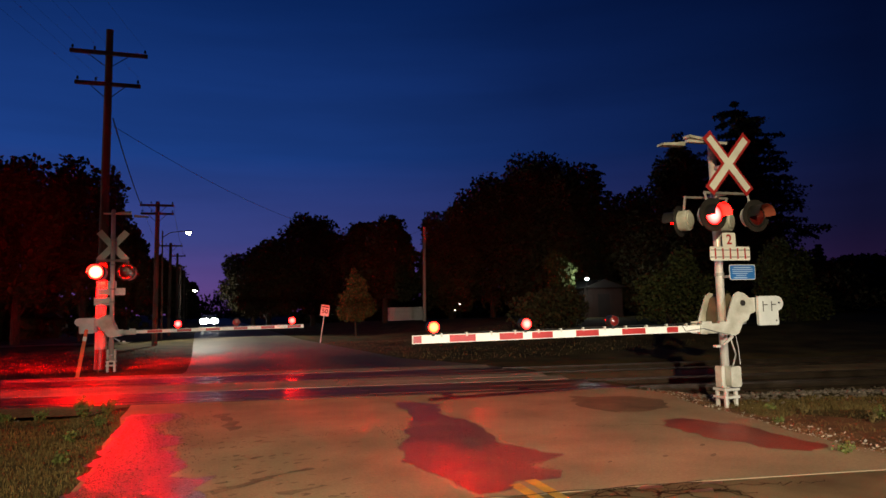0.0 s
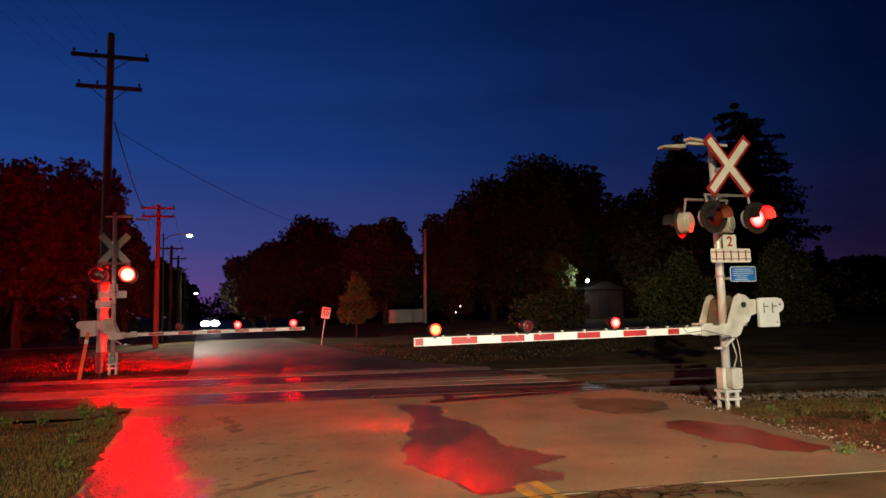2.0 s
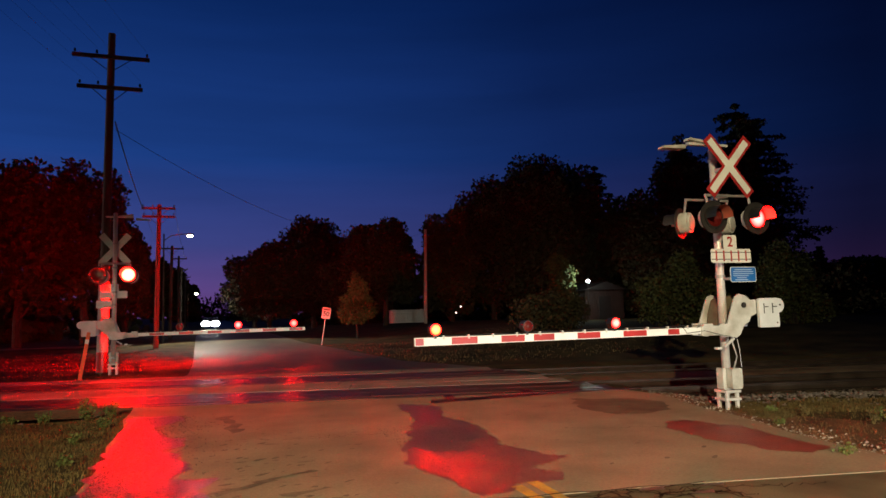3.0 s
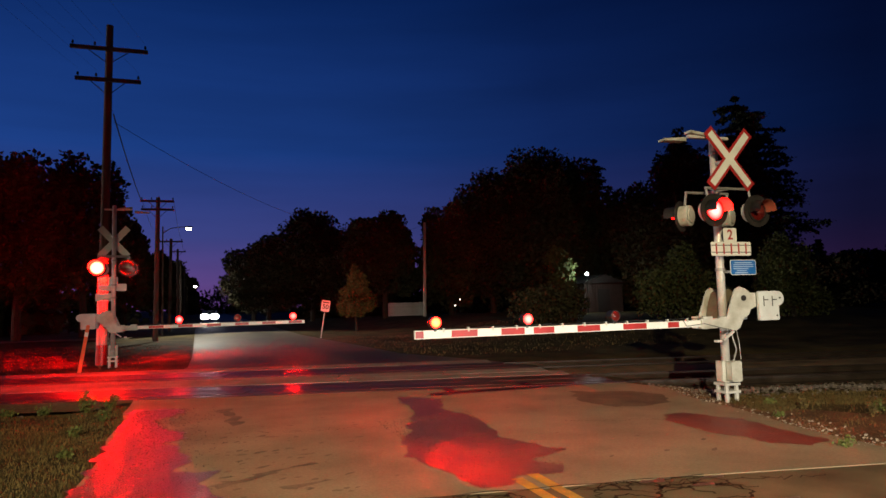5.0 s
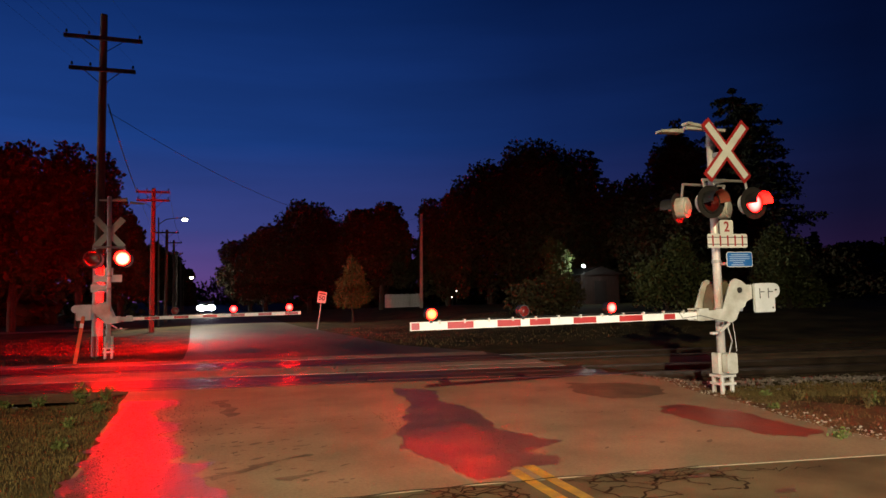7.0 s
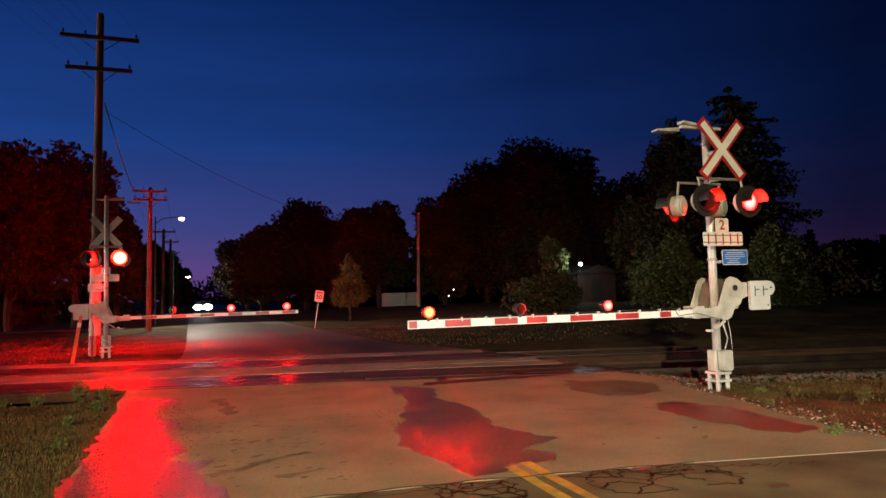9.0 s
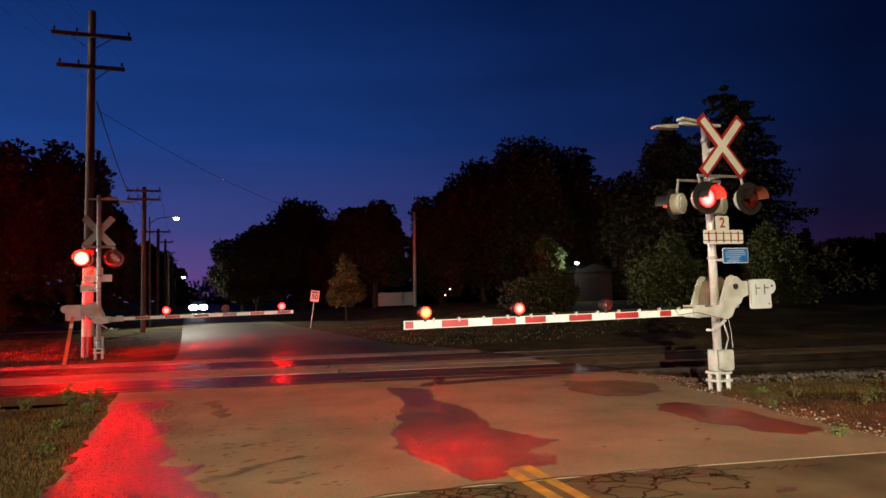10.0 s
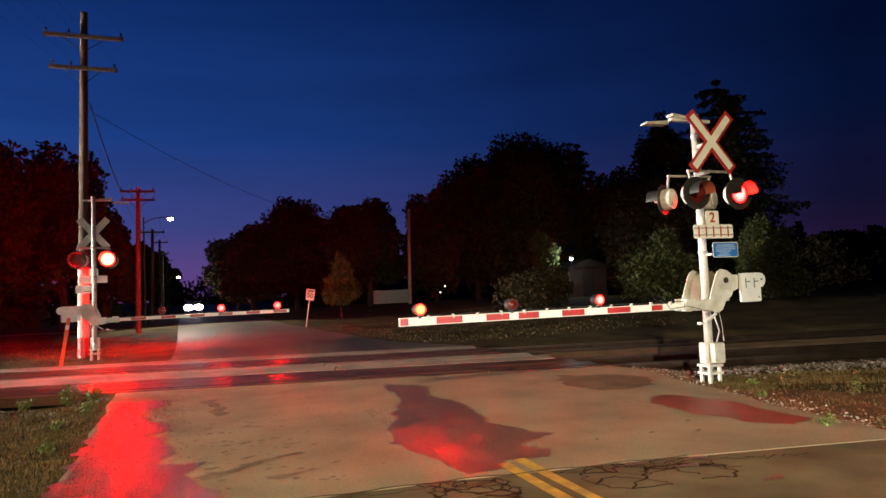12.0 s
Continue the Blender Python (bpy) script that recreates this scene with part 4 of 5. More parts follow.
# ---- trees and shrubs ----
def leaf_mesh(name, centres, size, material, parent, seed, flat=0.0):
    """Many small bent leaves or clumps round the given centres, in one mesh."""
    rng = np.random.default_rng(seed)
    c = np.asarray(centres, float)
    n = len(c)
    a = rng.normal(size=(n, 3))
    a /= np.linalg.norm(a, axis=1, keepdims=True)
    b = rng.normal(size=(n, 3))
    b[:, 2] *= 1 - flat
    b -= a * (a * b).sum(1, keepdims=True)
    b /= np.linalg.norm(b, axis=1, keepdims=True)
    k = np.cross(a, b)
    s = (size * rng.uniform(0.55, 1.4, n))[:, None]
    v = np.empty((n, 4, 3))
    v[:, 0], v[:, 1] = c - a * s * 0.62, c + b * s * 0.42 + k * s * 0.12
    v[:, 2], v[:, 3] = c + a * s * 0.62, c - b * s * 0.42 + k * s * 0.12
    f = np.arange(n * 4).reshape(n, 4)
    me = bpy.data.meshes.new(name)
    me.vertices.add(n * 4)
    me.vertices.foreach_set("co", v.ravel())
    me.loops.add(n * 4)
    me.loops.foreach_set("vertex_index", f.ravel())
    me.polygons.add(n)
    me.polygons.foreach_set("loop_start", np.arange(0, n * 4, 4))
    me.polygons.foreach_set("loop_total", np.full(n, 4))
    me.materials.append(material)
    me.update(calc_edges=True)
    ob = new(name, me)
    ob.parent = parent
    return ob


def blob_points(blobs, n, rng, rag=0.35):
    """Places in the shells of some blobs, thinned by clumps so that gaps and an uneven outline remain."""
    vol = np.array([b[3] * b[4] * b[5] for b in blobs]) ** 0.75
    pick = rng.choice(len(blobs), n, p=vol / vol.sum())
    d = rng.normal(size=(n, 3))
    d /= np.linalg.norm(d, axis=1, keepdims=True)
    bl = np.array(blobs)[pick]
    ph = pick[:, None] * 1.7
    w = np.sin(d[:, :1] * 5.3 + ph) * np.sin(d[:, 1:2] * 6.1 + ph * 2) + 0.7 * np.sin(d[:, 2:] * 9.7 + ph * 3) * np.sin(d[:, :1] * 8.3 - ph)
    r = rng.uniform(0, 1, (n, 1)) ** 0.33 * (1 + rag * 0.45 * w) + rng.normal(0, 0.035, (n, 1))
    return bl[:, :3] + d * bl[:, 3:6] * r


def build_tree(where, height, blobs, leaves, size, label, material, trunk=0.25, seed=1, name="tree", category="tree", group="", lean=0.0):
    """Tapered trunk with limbs into each blob of the crown; blobs are x, y, z, rx, ry, rz from the trunk's foot."""
    root = thing(name, where, label, category, group)
    rng = np.random.default_rng(seed)
    rnd = random.Random(seed)
    bm = bmesh.new()
    p = Vector((0, 0, -0.3))
    r = trunk
    low = min(b[2] - b[5] * 0.3 for b in blobs)
    top = max(low + 0.5, height * 0.62)
    k = 5
    path = [p]
    for i in range(1, k + 1):
        q = Vector((rnd.uniform(-0.12, 0.12) * i * 0.4 + lean * i / k, rnd.uniform(-0.12, 0.12) * i * 0.4, top * i / k))
        add_rod(bm, p, q, r, r * 0.84, 10)
        p, r = q, r * 0.84
        path.append(q)
    for b in blobs:
        c = Vector(b[:3])
        start = min(path, key=lambda v: abs(v.z - (c.z - b[5] * 0.8)))
        mid = start.lerp(c, 0.5) + Vector((rnd.uniform(-0.3, 0.3), rnd.uniform(-0.3, 0.3), 0.25))
        add_rod(bm, start, mid, trunk * 0.38, trunk * 0.26, 7)
        add_rod(bm, mid, c, trunk * 0.26, trunk * 0.10, 7)
        for _ in range(4):
            e = c + Vector((rnd.uniform(-1, 1) * b[3], rnd.uniform(-1, 1) * b[4], rnd.uniform(-0.4, 1) * b[5])) * 0.7
            add_rod(bm, mid.lerp(c, rnd.uniform(0.3, 1)), e, trunk * 0.10, trunk * 0.03, 5)
    part("trunk", bm, M_BARK, root)
    crown = leaf_mesh("crown", blob_points(blobs, leaves, rng), size, material, root, seed)
    return root


def crown_blobs(seed, cx, cy, lo, hi, rx, ry, n):
    """A crown of n overlapping blobs, widest at the middle, domed above."""
    rnd = random.Random(seed)
    out = [(cx, cy, (lo + hi) / 2, rx * 0.68, ry * 0.68, (hi - lo) * 0.42)]
    for i in range(n):
        a = 2.4 * i + rnd.uniform(-0.4, 0.4)
        t = (i + 0.5) / n
        z = lo + (hi - lo) * (0.18 + 0.70 * t)
        w = math.sqrt(max(0.05, 1 - (2 * t - 0.85) ** 2 * 0.75)) * rnd.uniform(0.55, 0.8)
        s = rnd.uniform(0.30, 0.46)
        out.append((cx + math.cos(a) * rx * w, cy + math.sin(a) * ry * w, z, rx * s, ry * s, (hi - lo) * s * 0.42))
    return out


def broadleaf(where, height, rx, leaves, seed, label, low=0.16, n=11, size=0.30, material=None, trunk=0.3, group="trees beside the road"):
    return build_tree(where, height, crown_blobs(seed, 0, 0, height * low, height, rx, rx, n), int(leaves * 1.9), size, label, material or M_LEAF, trunk, seed, group=group)


def build_spruce(where, height, radius, label, seed=3, tiers=26, per=11):
    root = thing("spruce_tree", where, label, "spruce tree")
    rnd = random.Random(seed)
    bm = bmesh.new()
    add_rod(bm, (0, 0, -0.3), (0, 0, height * 0.97), radius * 0.075, 0.03, 10)
    centres = []
    for i in range(tiers):
        t = i / (tiers - 1)
        z = height * (0.10 + 0.88 * t)
        reach = radius * (1 - t) ** 0.52 * (0.92 + 0.16 * math.sin(i * 2.3)) + 0.25
        for j in range(per if t < 0.8 else 7):
            a = j * 6.283 / per + i * 0.8 + rnd.uniform(-0.25, 0.25)
            L = reach * rnd.uniform(0.62, 1.12)
            tip = Vector((math.cos(a) * L, math.sin(a) * L, z - L * 0.16 + rnd.uniform(-0.1, 0.1) * L * 0.4))
            add_rod(bm, (0, 0, z), tip, 0.035, 0.012, 5)
            m = int(26 + L * 46)
            for _ in range(m):
                u = rnd.uniform(0.08, 1.0)
                q = Vector((0, 0, z)).lerp(tip, u)
                w = 0.20 + 0.11 * L * (1 - abs(u - 0.5))
                centres.append((q.x + rnd.gauss(0, w * 0.45), q.y + rnd.gauss(0, w * 0.45), q.z - abs(rnd.gauss(0, 0.22)) * (0.6 + 0.6 * (1 - t))))
    part("trunk", bm, M_BARK, root)
    leaf_mesh("needles", centres, 0.24, M_NEEDLE, root, seed, 0.4)
    return root


def build_shrub(where, blobs, leaves, size, label, seed, material=None):
    root = thing("shrub", where, label, "shrub", "shrubs beside the tracks")
    rng = np.random.default_rng(seed)
    rnd = random.Random(seed)
    bm = bmesh.new()
    for b in blobs:
        for _ in range(5):
            a = (rnd.uniform(-0.4, 0.4), rnd.uniform(-0.4, 0.4), -0.15)
            add_rod(bm, a, (b[0] + rnd.uniform(-0.5, 0.5) * b[3], b[1] + rnd.uniform(-0.5, 0.5) * b[4], b[2] + rnd.uniform(-0.2, 0.6) * b[5]), 0.03, 0.008, 5)
    part("stem", bm, M_BARK, root)
    leaf_mesh("leaves", blob_points(blobs, leaves, rng, 0.5), size, material or M_LEAF2, root, seed)
    return root


DK = "dark leafy tree against the dusk sky"
# left of the road, beyond the far gate
broadleaf((-11.8, 50, 0), 12.4, 4.2, 6500, 21, DK + " near the tracks", 0.12, 12)
broadleaf((-8.3, 52, 0), 12.8, 3.1, 5200, 22, DK + " with a slender crown", 0.14, 10)
broadleaf((-16.5, 48, 0), 11.6, 4.2, 5500, 23, DK, 0.12)
broadleaf((-6.6, 60, 0), 9.2, 2.4, 6000, 24, DK + " behind the poles", 0.12)
broadleaf((-22, 52, 0), 12.5, 4.5, 8000, 25, DK, 0.12)
broadleaf((-8.5, 125, 0), 12.0, 5.0, 6000, 26, "distant dark tree on the verge", 0.05, size=0.6)
broadleaf((-6.0, 150, 0), 9.5, 4.0, 5000, 27, "distant dark tree on the verge", 0.05, size=0.6)
# right of the road
broadleaf((5.2, 88, 0), 9.4, 4.2, 8000, 31, "dark roadside tree with low branches", 0.04)
broadleaf((6.2, 77, 0), 10.0, 3.6, 8000, 32, "dark roadside tree with low branches", 0.05)
broadleaf((10.6, 74, 0), 12.6, 4.8, 13000, 33, "tall dark rounded roadside tree", 0.06, 13)
broadleaf((14.4, 57, 0), 9.7, 3.5, 10000, 34, "dark tree over a white fence", 0.22, 11, trunk=0.28)
broadleaf((14.8, 70, 0), 10.5, 4.0, 8000, 35, "dark tree behind the garden fence", 0.1)
build_tree((9.07, 43.6, 0), 4.3, [(0, 0, 2.0, 1.05, 1.05, 1.1), (0.1, 0, 3.0, 0.7, 0.7, 0.8), (0, 0.1, 3.8, 0.35, 0.35, 0.5), (-0.4, 0.2, 1.5, 0.8, 0.8, 0.6), (0.5, -0.2, 1.7, 0.75, 0.75, 0.6)], 5200, 0.17, "young pale green tree on the verge", M_LEAF2, 0.08, 41)
broadleaf((21.6, 60, 0), 11.4, 3.2, 9000, 42, "dark leafy tree at the yard edge against the sky", 0.04)
broadleaf((26.0, 60, 0), 14.4, 4.6, 13000, 43, DK + " in the yard", 0.03, 12)
broadleaf((31.0, 60, 0), 17.0, 5.2, 17000, 44, "tall dark spreading yard tree", 0.03, 14)
broadleaf((35.6, 62, 0), 16.8, 4.6, 13000, 45, "tall dark spreading yard tree", 0.03, 12)
build_spruce((37.9, 60, 0), 16.4, 3.0, "slim dark conifer among broad trees", 46, 22, 9)
broadleaf((40.5, 57, 0), 13.2, 3.8, 10000, 47, DK + " in the yard", 0.03)
broadleaf((40.8, 50, 0), 16.9, 2.7, 11000, 48, "tall dark tree beside a spruce", 0.05, 13)
build_spruce((42.8, 45, 0), 19.0, 7.2, "tall dark spruce with drooping branches", 49, 25, 12)
broadleaf((36.0, 46, 0), 9.5, 4.5, 10000, 50, DK + " behind the tracks", 0.0)
broadleaf((45.0, 40, 0), 4.6, 5.0, 6000, 51, DK + " behind the tracks", 0.0)
build_spruce((68.0, 60, 0), 8.0, 1.4, "small pointed conifer far behind the tracks", 52, 18, 7)
for i, (tx, ty, h) in enumerate(((58, 55, 6.2), (78, 64, 7.0), (90, 72, 7.2), (100, 80, 7.6), (112, 84, 8.2), (70, 50, 5.5), (84, 52, 6.4), (60, 38, 5.6), (74, 40, 6.0))):
    broadleaf((tx, ty, 0), h, 6.0, 4500, 60 + i, "far dark tree in a wood beyond the tracks", 0.0, 9, 0.6)
# far woods that close the view
def far_wood(name, x0, y0, x1, y1, h, leaves, seed):
    rng = np.random.default_rng(seed)
    t = rng.uniform(0, 1, leaves)
    top = h * (0.62 + 0.2 * np.sin(t * 23 + seed) + 0.14 * np.sin(t * 71 + 2 * seed) + 0.08 * np.sin(t * 171))
    pts = np.stack([x0 + (x1 - x0) * t + rng.normal(0, 1.2, leaves), y0 + (y1 - y0) * t + rng.normal(0, 1.2, leaves), top * rng.uniform(0, 1, leaves)], 1)
    ob = leaf_mesh(name, pts, 0.9, M_LEAF, None, seed)
    tagged(ob, "far dark wood on the horizon", "wood", kind="stuff")


far_wood("far_wood", -90, 70, -10, 95, 9.0, 9000, 1)
far_wood("far_wood", -40, 58, -13, 64, 6.0, 5000, 2)
far_wood("far_wood", 12, 96, 60, 84, 9.0, 7000, 3)
far_wood("far_wood", 44, 66, 150, 70, 8.0, 10000, 4)
far_wood("far_wood", -12, 240, 30, 250, 12.0, 4000, 5)
# shrubs beyond the tracks on the right
build_shrub((19.2, 24.2, 0.2), [(0, 0, 1.9, 1.0, 1.0, 1.4), (-0.9, 0.3, 1.6, 0.9, 0.9, 1.0), (0.5, 0.2, 3.0, 0.6, 0.6, 0.8), (0.9, 0.1, 1.4, 0.8, 0.8, 1.0)], 6000, 0.13, "tall pale leafy shrub beside the tracks", 71)
build_shrub((27.2, 26.0, 0.2), [(0, 0, 2.4, 1.2, 1.2, 1.8), (0.9, 0.2, 1.6, 1.0, 1.0, 1.2), (-0.9, 0, 1.8, 0.9, 0.9, 1.4), (-0.2, 0.2, 3.8, 0.55, 0.6, 0.7), (1.6, 0, 1.0, 0.9, 0.9, 0.8)], 9000, 0.13, "large pale leafy shrub beside the tracks", 72)
build_shrub((22.6, 27.5, 0.2), [(0, 0, 1.5, 1.5, 1.2, 1.3), (1.2, 0, 1.2, 1.2, 1.0, 1.0)], 6000, 0.14, "dark leafy shrub beside the tracks", 73)
build_shrub((15.0, 29.0, 0.2), [(0, 0, 1.1, 1.4, 1.0, 0.9), (1.5, 0.4, 1.3, 1.2, 1.0, 1.0)], 5000, 0.14, "dark low shrub beyond the tracks", 74, M_LEAF)
build_shrub((26.0, 46.6, 0.3), [(0, 0, 3.6, 1.0, 1.0, 1.4), (0.4, 0, 2.2, 0.7, 0.7, 0.9), (-0.3, 0, 4.6, 0.8, 0.8, 0.8)], 2600, 0.26, "leafy shrub lit by a yard lamp", 75)


# ---- poles and wires ----
def build_pole(where, height, r0, r1, arms, label, material, lean=(0, 0)):
    """A timber pole; arms: height, reach to the left, reach to the right."""
    root = thing("utility_pole", where, label, "utility pole", "utility poles along the road")
    bm = bmesh.new()
    add_rod(bm, (0, 0, -0.3), (lean[0], lean[1], height), r0, r1, 16)
    part("pole", bm, material, root, smooth=False)
    for z, left, right in arms:
        x0, y0 = lean[0] * z / height, lean[1] * z / height
        bm = bmesh.new()
        add_box(bm, (x0 - left, y0 - 0.20, z - 0.06), (x0 + right, y0 - 0.10, z + 0.06), 0.008)
        arm = part("cross_arm", bm, M_WOODPOLE, root)
        for s in (-1, 1):
            bm = bmesh.new()
            add_rod(bm, (x0 + s * min(left, right) * 0.55, y0 - 0.15, z - 0.05), (x0 + s * 0.1, y0 - 0.12, z - 0.42), 0.014, 0.014, 6)
            part("brace", bm, M_WIRE, root)
        for x in (-left + 0.08, -left * 0.36, right - 0.08):
            bm = bmesh.new()
            add_rod(bm, (x0 + x, y0 - 0.15, z + 0.06), (x0 + x, y0 - 0.15, z + 0.13), 0.012, 0.012, 6)
            add_rod(bm, (x0 + x, y0 - 0.15, z + 0.11), (x0 + x, y0 - 0.15, z + 0.20), 0.042, 0.026, 10)
            part("insulator", bm, M_DISC, arm)
    return root


def sag(a, b, drop, n=18):
    a, b = Vector(a), Vector(b)
    return [a.lerp(b, i / n) - Vector((0, 0, drop * 4 * (i / n) * (1 - i / n))) for i in range(n + 1)]


def wire(a, b, drop, r, label="thin dark overhead wire between poles"):
    bm = bmesh.new()
    add_path(bm, sag(a, b, drop), r, 5)
    return tagged(link_bm("overhead_wire", bm, M_WIRE), label, "overhead wire", "overhead wires")


p1 = build_pole((-3.24, 23.6, 0), 11.0, 0.158, 0.108, [(10.16, 1.12, 1.17), (9.13, 0.95, 0.98)], "tall timber utility pole with two cross arms", M_WOODPOLE, (0.13, 0))
# added sleeves colour the lower pole as if the red lamps lit it
for z0, z1, r, m, name, lab in ((0.0, 0.62, 0.168, M_RED, "red_lit_sleeve", "added red sleeve painting lamp light on the pole's foot"), (0.62, 2.75, 0.164, M_GREYPOLE, "pale_lit_sleeve", "added pale sleeve painting lamp light on the lower pole")):
    bm = bmesh.new()
    add_rod(bm, (0.012 * z0, 0, z0), (0.012 * z1, 0, z1), r, r - 0.004, 16)
    part(name, bm, m, p1, lab)
build_pole((-2.85, 40.2, 0), 7.95, 0.15, 0.11, [(7.72, 0.9, 0.85), (7.25, 0.85, 0.85)], "timber utility pole with two short cross arms", M_WOODPOLE, (0.1, 0))
build_pole((-3.1, 58, 0), 7.4, 0.15, 0.11, [(7.15, 0.9, 0.9)], "timber utility pole with one cross arm", M_WOODPOLE, (0.12, 0))
build_pole((-3.2, 75, 0), 8.0, 0.15, 0.11, [(7.7, 0.8, 0.8)], "distant timber utility pole", M_WOODPOLE)
build_pole((-3.6, 92, 0), 8.0, 0.15, 0.11, [(7.7, 0.8, 0.8)], "distant timber utility pole", M_WOODPOLE)
build_pole((-3.8, 112, 0), 8.2, 0.15, 0.11, [(7.8, 0.8, 0.8)], "distant timber utility pole", M_WOODPOLE)
build_pole((17.05, 54, 0), 8.5, 0.155, 0.12, [], "bare pale pole at the yard's edge", M_GREYPOLE, (0.2, 0))
wire((-2.95, 23.4, 8.0), (-3.6, 40.0, 7.75), 0.15, 0.022, "dark cable sloping from the tall pole")
wire((-2.95, 23.4, 7.75), (17.2, 53.9, 8.3), 1.9, 0.009, "long thin wire over the road")
for dx in (-1.0, -0.4, 1.05):
    wire((-3.1 + dx, 23.4, 10.42), (-9.5 + dx, -20, 10.6), 0.9, 0.0025)
    wire((-3.1 + dx * 0.85, 23.4, 9.4), (-9.3 + dx * 0.85, -20, 9.6), 0.9, 0.0025)
for dx in (-0.85, 0.8):
    wire((-2.75 + dx, 40.05, 7.92), (-3.0 + dx, 57.9, 7.3), 0.35, 0.009)
    wire((-3.0 + dx, 57.9, 7.3), (-3.2 + dx * 0.9, 74.9, 7.85), 0.35, 0.010)


def build_street_lamp(where, arm_to, label, strength_mat, scale=1.0, pole=True):
    """Cobra-head lamp on a bracket arm; where is the pole's foot, arm_to the lamp head."""
    root = thing("street_lamp", where, label, "street lamp", "street lamps along the road")
    h = Vector(arm_to) - Vector(where)
    bm = bmesh.new()
    if pole:
        add_rod(bm, (0, 0, -0.2), (0, 0, h.z + 0.1), 0.07, 0.045, 12)
        part("pole", bm, M_WOODPOLE, root)
        bm = bmesh.new()
    pts = [(0, 0, h.z - 0.35), (h.x * 0.3, h.y * 0.3, h.z - 0.02), (h.x * 0.7, h.y * 0.7, h.z + 0.06), (h.x, h.y, h.z + 0.06)]
    add_path(bm, pts, 0.03, 8)
    part("bracket_arm", bm, M_WOODPOLE, root)
    bm = bmesh.new()
    bmesh.ops.create_uvsphere(bm, u_segments=16, v_segments=8, radius=0.25 * scale, matrix=Matrix.Translation((h.x, h.y, h.z + 0.05)) @ Matrix.Diagonal((1.5, 0.9, 0.45, 1)))
    part("lamp_head", bm, M_DISC, root)
    bm = bmesh.new()
    bmesh.ops.create_uvsphere(bm, u_segments=16, v_segments=8, radius=0.24 * scale, matrix=Matrix.Translation((h.x, h.y, h.z - 0.04)) @ Matrix.Diagonal((1.1, 0.9, 0.75, 1)))
    part("lamp_lens", bm, strength_mat, root, "glowing lamp lens")
    return root


build_street_lamp((-3.0, 48.3, 0), (-1.36, 48.0, 7.15), "lit street lamp on a bracket over the road", M_LUM, 0.7)
build_street_lamp((-3.6, 118, 0), (-2.3, 118, 5.5), "distant lit street lamp", M_LUM, 1.2)
lamp("street_lamp_light", "SPOT", (-1.36, 48.0, 6.9), (0.6, 43.5, 0), 5200, (1.0, 0.95, 0.76), 0.15, 88, 0.5)


# ---- signs, posts, buildings, vehicles ----
def build_speed_sign():
    root = thing("speed_sign", (5.55, 35.9, 0), "small leaning white speed sign on a post", "road sign")
    lean = Matrix.Rotation(radians(9), 4, "Y")
    bm = bmesh.new()
    add_box(bm, (-0.025, -0.02, -0.3), (0.025, 0.02, 1.95), 0.004)
    part("post", bm, M_BACK, root).matrix_basis = lean
    bm = bmesh.new()
    add_prism(bm, rounded(-0.23, 1.37, 0.23, 1.97, 0.04), -0.035, -0.028)
    face = part("sign_face", bm, M_WHITE, root)
    face.matrix_basis = lean
    bm = bmesh.new()
    add_box(bm, (-0.17, -0.038, 1.83), (0.17, -0.0355, 1.88))
    part("marking_bar", bm, M_INK, face)
    lettering("50", 0.34, M_INK, face, pose(0, -0.0375, 1.62, 90, 0, 0))


build_speed_sign()
root = thing("marker_post", (-3.38, 20.7, 0), "leaning orange plastic marker post", "marker post")
bm = bmesh.new()
add_prism(bm, rounded(-0.045, -0.2, 0.045, 1.32, 0.03), -0.012, 0.012)
part("post", bm, M_ORANGE, root).matrix_basis = pose(0, 0, 0, 0, 9, 0)
bm = bmesh.new()
add_box(bm, (-0.046, -0.016, 1.0), (0.046, -0.0125, 1.12))
part("reflector_band", bm, M_WHITE, root).matrix_basis = pose(0, 0, 0, 0, 9, 0)


def build_fence():
    root = thing("garden_fence", (17.8, 62, 0), "white board fence behind the trees", "fence")
    bm = bmesh.new()
    add_box(bm, (-1.8, 0.03, 0.35), (1.8, 0.07, 0.45))
    part("rail", bm, M_SIDING, root)
    bm = bmesh.new()
    add_box(bm, (-1.8, 0.03, 1.45), (1.8, 0.07, 1.55))
    part("rail", bm, M_SIDING, root)
    me = None
    for i in range(24):
        if me is None:
            bm = bmesh.new()
            add_box(bm, (-0.068, -0.012, 0.2), (0.068, 0.012, 1.75), 0.004)
            ob = part("board", bm, M_SIDING, root)
            me = ob.data
        else:
            ob = new("board", me)
            ob.parent = root
        ob.matrix_basis = pose(-1.76 + 0.153 * i, 0, random.uniform(-0.02, 0.02))


build_fence()
bm = bmesh.new()
us = np.linspace(-60, -4.6, 40)
rows = [[bm.verts.new((x, 47.0 - 0.1 * (x + 20) + w, ground_z(float(x), 47.0 + w) + 0.05)) for w in (-1.4, 0.0, 1.4)] for x in us]
for r, s in zip(rows, rows[1:]):
    for i in range(2):
        bm.faces.new((r[i], r[i + 1], s[i + 1], s[i]))
tagged(link_bm("side_lane", bm, M_CONC), "pale gravel lane under the trees", "lane", kind="structure")
